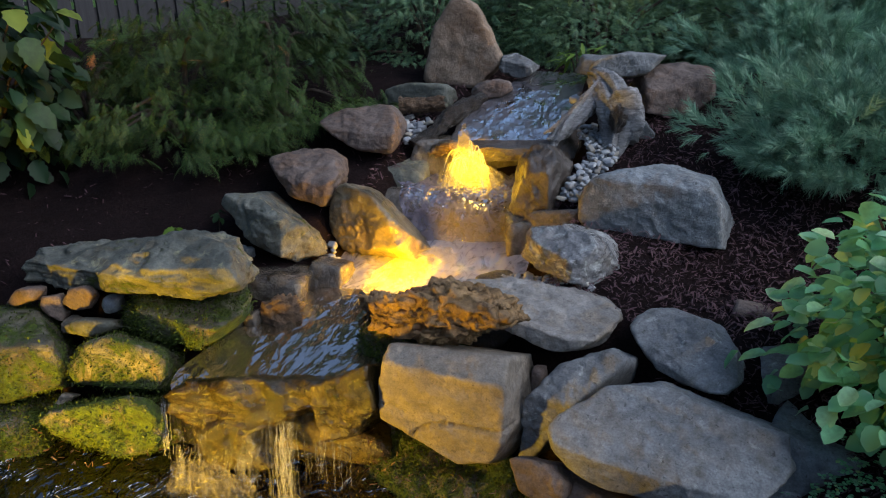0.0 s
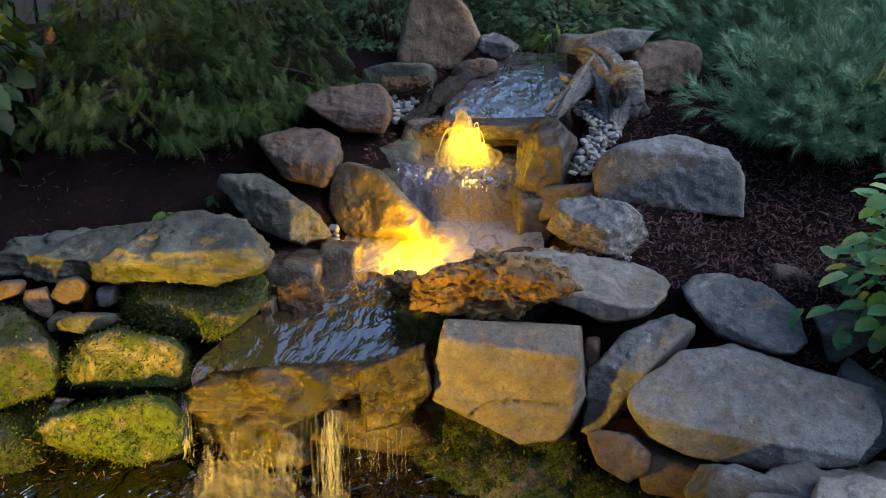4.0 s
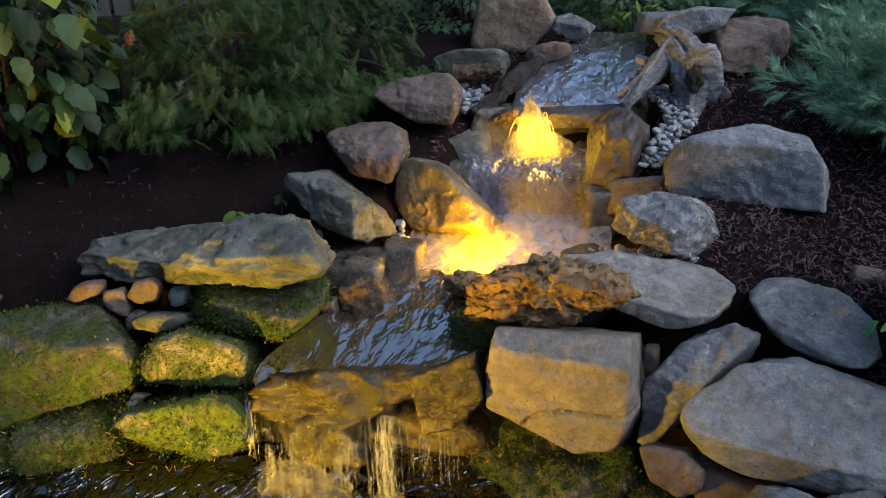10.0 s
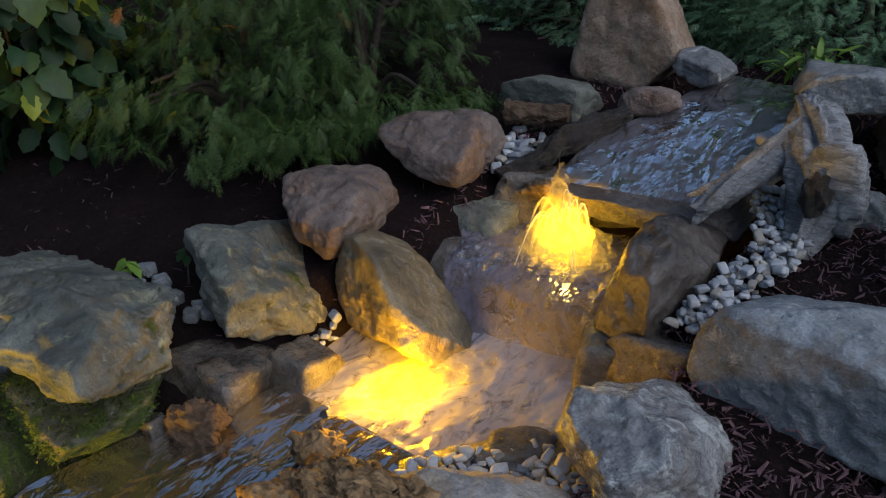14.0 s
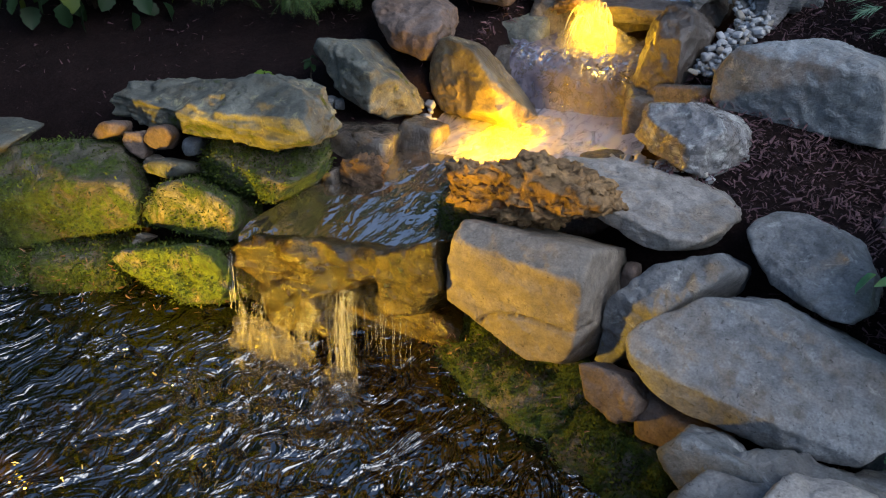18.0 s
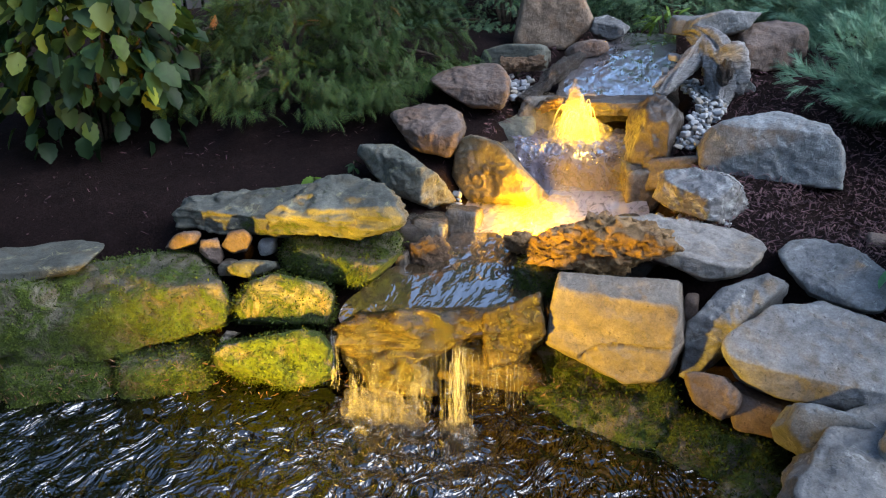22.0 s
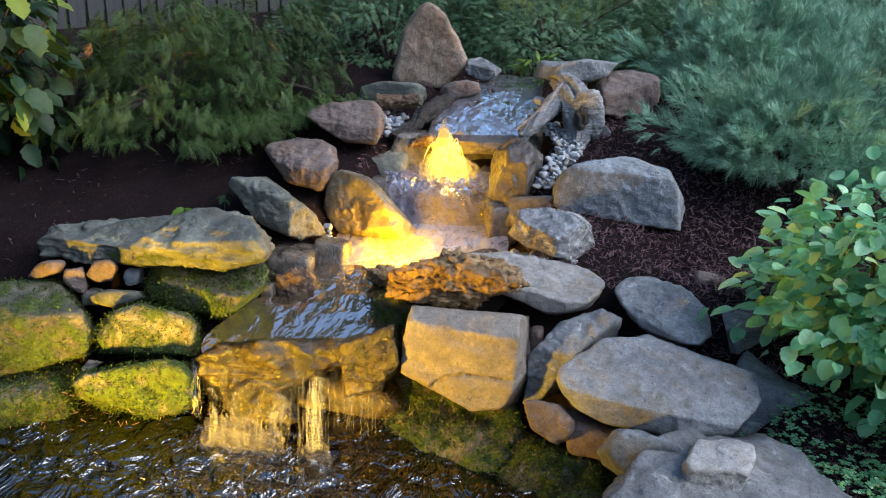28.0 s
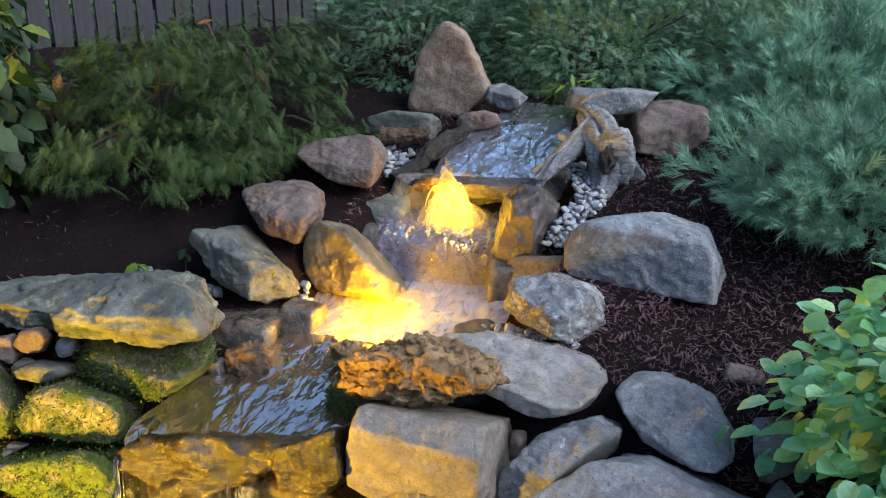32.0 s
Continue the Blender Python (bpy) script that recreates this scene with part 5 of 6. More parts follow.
fountain()
churn = new("lit_foam")
churn.matrix_world = pose(0.085, 0.715, 0.446, 0, -3, 64)
tagged(churn, "yellow-lit aerated water churning in the lower pool", "foam")
for k, grow in enumerate((0.55, 0.8, 1.1)):
    foam_heap("foam", churn, (0.20 * grow, 0.08 * grow, 0.05 * grow), 0.016, 3.0 + k, (0.03 * grow, 0, -0.01), mat=AERATED if k < 2 else AERATED_THIN, level=5)
foam_heap("foam", churn, (0.09, 0.022, 0.014), 0.008, 8.5, (-0.12, 0.0, 0.0))

# ---- wood ----
def gnarled(points, radii, seed, sides=36, n=70, ridge=0.4, flat=1.0, crag=0.0, twist=1.2):
    """A weathered limb: ridged along its grain, twisted, broken at its ends."""
    p = curve_points(points, n)
    r = np.interp(np.linspace(0, 1, n), np.linspace(0, 1, len(radii)), radii)
    verts, faces = [], []
    side = Vector((0.1, 0.2, 1)).normalized()
    for i in range(n):
        ahead = (Vector(p[min(i + 1, n - 1)]) - Vector(p[max(i - 1, 0)])).normalized()
        side = (side - side.dot(ahead) * ahead).normalized()
        w = ahead.cross(side)
        f = i / (n - 1)
        for k in range(sides):
            a = 2 * math.pi * k / sides
            b = a + twist * f
            grain = noise.noise(Vector((math.cos(b) * 1.6, math.sin(b) * 1.6, f * 2.5 + seed))) + 0.6 * noise.noise(Vector((math.cos(b) * 4.5, math.sin(b) * 4.5, f * 4 + seed))) + 0.5 * noise.noise(Vector((math.cos(b) * 11, math.sin(b) * 11, f * 5 + seed)))
            q = Vector(p[i]) + (side * math.cos(a) * flat + w * math.sin(a)) * float(r[i]) * (1 + ridge * grain)
            fray = max(0.0, (f - 0.86) / 0.14) * 0.5 * r[i] * grain
            q = q + ahead * fray
            if crag:
                t = q * 24 + Vector((seed * 5.0, 0, 0))
                q = q + noise.turbulence_vector(t * 0.55, 3, True) * crag + (q - Vector(p[i])).normalized() * crag * 0.7 * noise.noise(q * 60)
            verts.append(q)
    for i in range(n - 1):
        for k in range(sides):
            a, b = i * sides + k, i * sides + (k + 1) % sides
            faces.append((a, b, b + sides, a + sides))
    faces.append(tuple(range(sides))[::-1])
    faces.append(tuple(range((n - 1) * sides, n * sides)))
    return verts, faces


def rotten(label, pts, radii, seed, flat, crag):
    base = np.array(pts[len(pts) // 2])
    v, f = gnarled(np.array(pts) - base, radii, seed, 56, 120, 0.45, flat, crag, 0.6)
    ob = new("rotten_log", mesh_of("rotten_log", v, f, CRUST))
    ob.location = tuple(base)
    tagged(ob, label, "log")


hewn("rotten_log", "rough orange-brown slab of rotten bark lying across the bank", (0.406, 0.225, 0.533), ((-88, -65, 0.059), (28, 50, 0.124), (139, 62, 0.095), (-174, 8, 0.235), (95, 68, 0.085), (-49, -59, 0.048), (53, 64, 0.091), (-98, 0, 0.110), (82, 0, 0.110), (0, -90, 0.075), (-90, 65, 0.133), (-90, 10, 0.132)), 90, CRUST, "log", level=6, box=50.0, rough=0.16, crag=0.02, strata=0.05)
rotten("broken knot of rotten wood at the end of the log", [(0.06, 0.46, 0.435), (0.09, 0.41, 0.46), (0.13, 0.36, 0.47)], [0.03, 0.05, 0.03], 7.0, 0.8, 0.014)


def driftwood():
    top = new("driftwood")
    top.location = (0.62, 1.44, 0.80)
    tagged(top, "silver-grey weathered driftwood stump with a reaching root", "driftwood")
    base = np.array(top.location)
    limbs = [
        ("trunk", [(0.60, 1.66, 1.0), (0.64, 1.57, 1.0), (0.685, 1.48, 0.965), (0.72, 1.42, 0.90), (0.725, 1.38, 0.82), (0.71, 1.34, 0.74), (0.70, 1.32, 0.69)], [0.035, 0.048, 0.06, 0.066, 0.05, 0.03, 0.008]),
        ("root", [(0.665, 1.52, 0.985), (0.615, 1.45, 0.945), (0.565, 1.39, 0.885), (0.52, 1.34, 0.835), (0.485, 1.31, 0.80)], [0.042, 0.036, 0.034, 0.032, 0.018]),
        ("splinter", [(0.55, 1.385, 0.88), (0.505, 1.345, 0.855), (0.455, 1.315, 0.832)], [0.02, 0.013, 0.003]),
        ("splinter", [(0.52, 1.34, 0.83), (0.50, 1.305, 0.80), (0.485, 1.285, 0.765)], [0.018, 0.012, 0.003]),
    ]
    for k, (name, pts, radii) in enumerate(limbs):
        v, f = gnarled(np.array(pts) - base, radii, k + 1.0, 72, 90, ridge=0.45, crag=0.003)
        under(new(name, mesh_of(name, v, f, DRIFT)), top)
    v, f = rock_shape((0.17, 0.14, 0.22), 88, box=5.0, rough=0.16, level=5, crag=0.007, taper=(0.75, 0.8), shift=(-0.05, 0))
    under(new("burl", mesh_of("burl", v + np.array((0.735, 1.42, 0.88)) - base, f, DRIFT)), top)
    # No cavity: a dark lump stands in for the shade inside the hollow.
    d, f = BALLS[4]
    v = d * np.array((0.03, 0.022, 0.05)) + d * np.array([[0.016 * noise.noise(Vector(q) * 2.2)] for q in d]) + np.array((0.735, 1.342, 0.895)) - base
    under(new("hollow", mesh_of("hollow", v, f, WETLOG)), top)


driftwood()


def log(name, label, pts, radii, mat, seed=0):
    base = np.array(pts[0])
    p = curve_points(np.array(pts) - base, 24)
    r = np.interp(np.linspace(0, 1, 24), np.linspace(0, 1, len(radii)), radii)
    v, f = gnarled(p, list(r), seed, 32, 50, 0.5, 1.0, 0.01)
    ob = new(name, mesh_of(name, v, f, mat))
    ob.location = pts[0]
    return tagged(ob, label, "log")


log("wet_log", "dark wet log lying beside the upper stream", [(0.12, 1.64, 0.895), (0.02, 1.49, 0.835), (-0.02, 1.40, 0.79), (-0.09, 1.31, 0.735)], [0.022, 0.038, 0.028, 0.034], WETLOG, 3)
log("short_log", "short tan hollow log among the pebbles", [(-0.23, 1.53, 0.85), (-0.14, 1.55, 0.865), (-0.04, 1.58, 0.875)], [0.032, 0.03, 0.026], ROOT, 4)
log("cut_branch", "orange-lit stub of wood over the upper pool", [(-0.07, 1.36, 0.72), (0.0, 1.33, 0.735), (0.08, 1.30, 0.76)], [0.03, 0.032, 0.022], BARK, 6)


# ---- pebbles ----
def pebbles():
    rng = np.random.RandomState(21)
    meshes = []
    for k in range(7):
        v, f = rock_shape((1, rng.uniform(0.6, 0.85), rng.uniform(0.45, 0.65)), 300 + k, box=9.0, taper=(1, 1), rough=0.05, level=3, chips=4, chip=(0.75, 1.0))
        meshes.append(mesh_of("pebble", v, f, PEBBLE))

    def bed(label, line, wide, count, size, heap):
        top = new("pebble_bed")
        start = np.array(line[0])
        top.location = line[0]
        tagged(top, label, "pebbles")
        path = curve_points(line, 60)
        laid = []
        for k in range(count * 4):
            i = rng.randint(0, 59)
            c = path[i] + np.array((*(rng.uniform(-1, 1, 2) * np.interp(i, np.linspace(0, 59, len(wide)), wide)), 0))
            c[2] += rng.uniform(-0.5, 1.0) * heap
            s = size * rng.uniform(0.6, 1.35)
            if len(laid) >= count or any(np.linalg.norm(c - q) < 0.36 * (s + r) for q, r in laid):
                continue
            laid.append((c, s))
            ob = under(new("pebble", meshes[k % 7]), top)
            ob.matrix_basis = pose(*(c - start), rng.uniform(-25, 25), rng.uniform(-25, 25), rng.uniform(0, 360)) @ Matrix.Scale(s, 4)

    bed("pale river pebbles running down beside the driftwood", [(0.60, 1.50, 0.815), (0.67, 1.36, 0.785), (0.69, 1.26, 0.755), (0.65, 1.14, 0.72), (0.605, 1.03, 0.665)], [0.035, 0.05, 0.055, 0.045, 0.03], 230, 0.025, 0.016)
    bed("pale river pebbles along the edge of the lower pool", [(0.30, 0.44, 0.455), (0.35, 0.54, 0.46), (0.43, 0.61, 0.465), (0.50, 0.66, 0.475), (0.57, 0.61, 0.505), (0.68, 0.585, 0.53), (0.76, 0.55, 0.54)], [0.035, 0.05, 0.05, 0.04, 0.03, 0.02, 0.015], 190, 0.029, 0.012)
    bed("mixed pebbles between the logs and boulders", [(-0.16, 1.52, 0.80), (-0.10, 1.44, 0.78), (-0.10, 1.36, 0.74)], [0.05, 0.05, 0.03], 45, 0.034, 0.012)
    bed("brown and tan stones along the upper stream", [(0.56, 1.66, 0.90), (0.53, 1.56, 0.85), (0.50, 1.46, 0.81)], [0.04, 0.035, 0.03], 26, 0.05, 0.012)
    bed("small stones wedged beside the yellow boulder", [(-0.22, 0.70, 0.455), (-0.25, 0.76, 0.47), (-0.24, 0.84, 0.50)], [0.03, 0.03, 0.02], 14, 0.030, 0.01)


pebbles()


# ---- mulch chips, moss tufts and litter ----
def loose(name, label, places, size, mat, flat=0.25, seed=0, category="", tilt=0.5):
    """Many small slivers of their own shape, joined."""
    rng = np.random.RandomState(seed)
    n = len(places)
    c = np.array(places)
    yaw = rng.uniform(0, 2 * math.pi, n)
    pitch = rng.normal(0, tilt, n)
    ln = size * rng.uniform(0.4, 1.5, n)
    wd = ln * rng.uniform(0.12, 0.35, n)
    u = np.stack([np.cos(yaw) * np.cos(pitch), np.sin(yaw) * np.cos(pitch), np.sin(pitch)], 1)
    w = np.stack([-np.sin(yaw), np.cos(yaw), rng.normal(0, 0.5, n)], 1)
    nrm = np.cross(u, w)
    U, W, N = u * ln[:, None] / 2, w * wd[:, None] / 2, nrm * (wd * flat)[:, None]
    k = [c - U - W * 0.6, c + U * 0.9 - W * 0.4, c + U + W * 0.3, c - U * 0.8 + W, c + N * 1.0]
    quads = np.stack([np.stack([k[0], k[1], k[4]], 1), np.stack([k[1], k[2], k[4]], 1), np.stack([k[2], k[3], k[4]], 1), np.stack([k[3], k[0], k[4]], 1)], 1)
    me = quads_mesh(name, quads.reshape(-1, 3), mat, 3)
    return tagged(new(name, me), label, category, kind="stuff")


rng = np.random.RandomState(4)
spots = []
while len(spots) < 23000:
    x, y = rng.uniform(-2.4, 2.2), rng.uniform(-0.6, 2.6)
    if y < 0.1 and x < 1.22:
        continue
    if channel(x, y) > 0.25 and y < 2.0 or (-1.0 < x < 1.0 and y < 0.42) or (x <= -1.0 and y < 0.24):
        continue
    # Fewer, sunken chips left of x -0.2 stand in for the shade there.
    if rng.rand() > math.exp(-max(y - 1.0, 0) * 0.8) * (0.06 if x < -0.2 else 1.0):
        continue
    spots.append((x, y, ground_z(x, y) + (rng.uniform(-0.012, 0.004) if x < -0.2 else rng.uniform(0.004, 0.02))))
loose("bark_mulch", "shredded reddish-brown bark mulch between the boulders", spots, 0.023, CHIPS, seed=2, category="mulch")


def tufts(ob, count, seed, tall=0.008):
    """Short moss shoots on the upper and outward faces of a stone, in patches."""
    rng = np.random.RandomState(seed)
    me = ob.data
    n = len(me.polygons)
    c, nr = np.zeros(n * 3), np.zeros(n * 3)
    me.polygons.foreach_get("center", c)
    me.polygons.foreach_get("normal", nr)
    c, nr = c.reshape(-1, 3), nr.reshape(-1, 3)
    turn = np.array(ob.matrix_world.to_3x3())
    up = nr @ turn[2]
    ok = np.array([noise.fractal(Vector(p) * 9 + Vector((seed, 0, 0)), 1, 2, 3) for p in c]) * 0.5 + 0.35 * up - 0.25 * nr @ turn[1] > 0.05
    pick = rng.choice(np.where(ok)[0], count)
    root = c[pick] + rng.normal(0, 0.006, (count, 3))
    way = nr[pick] + rng.normal(0, 0.55, (count, 3))
    way /= np.linalg.norm(way, axis=1, keepdims=True)
    side = np.cross(way, rng.normal(size=(count, 3)))
    side /= np.linalg.norm(side, axis=1, keepdims=True)
    h = tall * rng.uniform(0.4, 1.5, count)[:, None]
    quads = np.stack([root - way * 0.003, root + way * h * 0.6 - side * h * 0.28, root + way * h, root + way * h * 0.6 + side * h * 0.28], 1)
    t = under(new("moss", quads_mesh("moss", quads.reshape(-1, 3), MOSSTUFT, 4)), ob)
    tagged(t, kind="stuff")


for k, ob in enumerate([o for o in scene.objects if o.type == "MESH" and o.data.materials and o.data.materials[0] in (MOSSY, MOSSFULL)]):
    tufts(ob, 9000 if ob.data.materials[0] == MOSSFULL else 5000, k, 0.008)

rng = np.random.RandomState(14)
fallen = []
for k in range(520):
    x = rng.uniform(-1.7, -0.35)
    fallen.append((x, bank(x) - 0.09 + rng.normal(0, 0.05), POND_Z + rng.uniform(0.005, 0.13)))
for k in range(110):
    x = 0.2 + 0.55 * rng.rand() ** 2
    fallen.append((x, bank(x) - 0.08 + rng.normal(0, 0.04), POND_Z + rng.uniform(0.02, 0.16)))
loose("leaf_litter", "reddish dead leaf scraps caught at the waterline", fallen, 0.016, LITTER, 0.1, 5, "litter")


rng = np.random.RandomState(15)
flecks = []
while len(flecks) < 170:
    x, y = rng.normal(0.1, 0.45), rng.uniform(-1.0, -0.16)
    if (x < 0.85 - 0.5 * abs(y)) and x > -1.4 and y < bank(x) - 0.2:
        flecks.append((x, y, POND_Z + 0.007))
loose("froth_flecks", "small pale froth bubbles drifting on the dark pond", flecks, 0.014, FOAM, 0.3, 6, "foam", 0.05)


# ---- conifers ----
def turns(ahead, rng):
    """Rotation matrices that bring +x onto the rows of ahead."""
    a = ahead / np.linalg.norm(ahead, axis=1, keepdims=True)
    up = np.tile([0.0, 0.0, 1.0], (len(a), 1)) + rng.normal(0, 0.35, a.shape)
    s = np.cross(up, a)
    s /= np.linalg.norm(s, axis=1, keepdims=True)
    t = np.cross(a, s)
    return np.stack([a, s, t], 2)


def blade(root, tip, wide, nrm=(0, 0, 1)):
    root, tip = np.array(root, float), np.array(tip, float)
    side = np.cross(tip - root, nrm)
    side = side / np.linalg.norm(side) * wide / 2
    return [root - side, tip, root + side]


def frond(pairs, length, needle, rng):
    """A flat feathery spray along +x."""
    out = []
    for k in range(pairs):
        x = length * (0.08 + 0.92 * k / pairs)
        ln = needle * (1.0 - 0.55 * k / pairs) * rng.uniform(0.8, 1.15)
        for side in (-1, 1):
            out.append(blade((x, 0, 0), (x + ln * 0.65, side * ln * 0.75, rng.uniform(-0.12, 0.05) * ln - 0.1 * ln), ln * 0.2))
    out.append(blade((length * 0.9, 0, 0), (length * 1.1, 0, -0.01), needle * 0.2))
    return np.array(out)


def tuft(count, length, rng):
    """A brush of long needles round +x."""
    out = []
    for k in range(count):
        a, f = rng.uniform(0, 2 * math.pi), rng.uniform(0, 1)
        sp = 0.45 + 0.3 * rng.rand()
        root = (length * 1.2 * f, 0, 0)
        tip = (root[0] + length * math.cos(sp), length * math.sin(sp) * math.cos(a), length * math.sin(sp) * math.sin(a))
        out.append(blade(root, tip, length * 0.06, (math.sin(a), math.cos(a), 0.3)))
    return np.array(out)


def bush(name, label, c, radii, count, template, mat, seed, droop=0.35, low=-0.35, lumps=2.2, group="", size=(0.7, 1.2), browned=0, out=0.9, clump=0.04):
    """A shrub of many small sprays on limbs, with an uneven outline and gaps."""
    rng = np.random.RandomState(seed)
    top = new(name)
    top.location = (c[0], c[1], ground_z(c[0], c[1]) - 0.01)
    tagged(top, label, "shrub", group)
    base = np.array(top.location)
    dirs = rng.normal(size=(4000, 3))
    dirs /= np.linalg.norm(dirs, axis=1, keepdims=True)
    heads = dirs[dirs[:, 2] > low][: count // 22]
    which = rng.randint(0, len(heads), count)
    inner = rng.uniform(0.45, 1.0, len(heads)) ** 0.6
    dirs = heads[which]
    lump = np.array([noise.fractal(Vector(d) * lumps + Vector((seed * 3.1, 0, 0)), 0.9, 2.0, 3) for d in dirs])
    holes = np.array([noise.noise(Vector(d) * lumps * 2.6 + Vector((0, seed * 2.3, 0))) for d in dirs])
    keep = holes > -0.38
    dirs, lump = dirs[keep], lump[keep]
    which = which[keep]
    pos = np.array(c) + dirs * np.array(radii) * (inner[which] * (1 + 0.34 * lump))[:, None]
    fan = rng.normal(0, 1, dirs.shape)
    along_ = rng.uniform(-0.10, 0.07, len(dirs))
    pos = pos + dirs * along_[:, None] + fan * (clump * (0.9 - 5 * along_))[:, None]
    pos[:, 2] = np.maximum(pos[:, 2], base[2] + 0.03)
    ahead = dirs * out + fan * 0.55 + np.array((0, 0, -droop))
    R = turns(ahead, rng)
    s = rng.uniform(*size, len(dirs))
    T = template.reshape(-1, 3)
    v = np.einsum("nij,kj->nki", R, T) * s[:, None, None] + (pos - base)[:, None, :]
    under(new("foliage", quads_mesh("foliage", v.reshape(-1, 3), mat, 3)), top)
    if browned:
        i = rng.choice(np.where((dirs[:, 1] < -0.3) & (dirs[:, 2] > -0.05))[0], browned * 3)
        w = np.einsum("nij,kj->nki", R[i], T) * s[i][:, None, None] * 1.2 + (pos[i] - base + dirs[i] * 0.03)[:, None, :]
        tagged(under(new("browned_sprays", quads_mesh("browned_sprays", w.reshape(-1, 3), BROWNED, 3)), top), kind="stuff")
    for k in range(9):
        d = dirs[rng.randint(len(dirs))]
        end = np.array(c) + d * np.array(radii) * 0.8 - base
        p = curve_points([(0.02 * d[0], 0.02 * d[1], -0.05), end * np.array((0.35, 0.35, 0.5)), end], 8)
        vv, ff = tube(p, list(np.linspace(0.014, 0.004, 8)), 6, k, 0.2)
        under(new("branch", mesh_of("branch", vv, ff, TWIG)), top)
    return top


def spray_fan(rng):
    """A flat drooping fan of feathered twigs along +x: a leading shoot with side shoots, each with fine needles."""
    out = []

    def shoot(root, way, long, needle):
        way = np.array(way, float) / np.linalg.norm(way)
        side = np.cross(way, (0, 0, 1))
        side /= np.linalg.norm(side)
        n = max(4, int(long / 0.008))
        for k in range(n):
            f = (k + 0.5) / n
            p = np.array(root) + way * long * f + np.array((0, 0, -0.35 * long * f * f))
            ln = needle * (1.05 - 0.5 * f) * rng.uniform(0.8, 1.2)
            for sgn in (-1, 1):
                out.append(blade(p, p + way * ln * 0.7 + side * sgn * ln * 0.75 + np.array((0, 0, rng.uniform(-0.3, 0.1) * ln)), ln * 0.30))

    shoot((0, 0, 0), (1, 0, 0), 0.15, 0.018)
    for k in range(5):
        x = 0.02 + 0.022 * k
        for sgn in (-1, 1):
            shoot((x, 0, -0.35 * 0.15 * (x / 0.15) ** 2), (1, sgn * rng.uniform(0.55, 0.95), -0.1), 0.075 - 0.010 * k, 0.015)
    return np.array(out)


def tiers(name, label, at_, low, high, reach, boughs, template, mat, seed, group, browned):
    """A conifer whose boughs arch out in tiers and hang their sprays at the tips, with dark gaps between."""
    rng = np.random.RandomState(seed)
    top = new(name)
    top.location = (*at_, ground_z(*at_) - 0.01)
    tagged(top, label, "shrub", group)
    base = np.array(top.location)
    pos, ahead, size = [], [], []
    for k in range(boughs):
        h = rng.uniform(0, 1) ** 1.05
        a = rng.uniform(0, 2 * math.pi)
        out = reach * (1.0 - 0.55 * h**2.2) * rng.uniform(0.55, 1.1)
        z = low + (high - low) * h + rng.uniform(-0.05, 0.05) - base[2]
        ca, sa = math.cos(a), math.sin(a)
        end = np.array((0.7 * out * ca, 0.7 * out * sa, 0.9 * z - 0.06))
        if k < 14:
            p = curve_points([(0, 0, -0.03), (0.3 * out * ca, 0.3 * out * sa, 0.7 * z), end], 9)
            v, f = tube(p, list(np.linspace(0.016, 0.004, 9)), 6, k, 0.2)
            under(new("branch", mesh_of("branch", v, f, TWIG)), top)
        for _ in range(27):
            f = rng.uniform(0.74, 1.0)
            c = np.array((out * f * ca, out * f * sa, z - 0.10 * f * f)) + rng.normal(0, 1, 3) * (0.045, 0.045, 0.035)
            b = a + rng.normal(0, 0.85)
            pos.append(c)
            ahead.append((math.cos(b), math.sin(b), rng.uniform(-1.6, 0.0) + 0.4 * h))
            size.append(rng.uniform(0.30, 0.60))
    pos, ahead, size = np.array(pos), np.array(ahead), np.array(size)
    pos[:, 2] = np.maximum(pos[:, 2], 0.07)
    R, T = turns(ahead, rng), template.reshape(-1, 3)
    v = np.einsum("nij,kj->nki", R, T) * size[:, None, None] + pos[:, None, :]
    under(new("foliage", quads_mesh("foliage", v.reshape(-1, 3), mat, 3)), top)
    if browned:
        i = [n for n in range(len(pos)) if pos[n, 1] < -0.15 and pos[n, 2] > 0.45 * (high - base[2])]
        i = rng.choice(i, browned)
        i = np.concatenate([i, i])
        w = np.einsum("nij,kj->nki", turns(ahead[i], rng), T) * 0.42 + (pos[i] + ahead[i] * 0.05)[:, None, :]
        tagged(under(new("browned_sprays", quads_mesh("browned_sprays", w.reshape(-1, 3), BROWNED, 3)), top), kind="stuff")
    return top


rng = np.random.RandomState(12)
SMALLFROND, PINE = frond(9, 0.075, 0.028, rng), tuft(40, 0.048, rng)
YEWS, HEDGES, PINES = "dark yews behind the planted bank", "hedge behind the spring", "blue-green pines of the mulch bank"
YEWSPRAY = spray_fan(rng)
tiers("yew", "dark green feathery yew with drooping sprays and a few browned tips", (-1.16, 1.28), 0.56, 1.34, 0.62, 96, YEWSPRAY, YEW, 31, YEWS, 3)
tiers("yew", "dense dark yew drooping toward the brown boulders", (-0.80, 1.52), 0.64, 1.34, 0.54, 84, YEWSPRAY, YEW, 32, YEWS, 2)
tiers("yew", "shadowed dark yew beside the hydrangea", (-1.70, 1.32), 0.56, 1.15, 0.56, 74, YEWSPRAY, YEW, 33, YEWS, 2)
tiers("yew", "tall dark yew near the fence", (-1.45, 2.30), 0.80, 1.28, 0.60, 42, YEWSPRAY, YEW, 34, YEWS, 0)
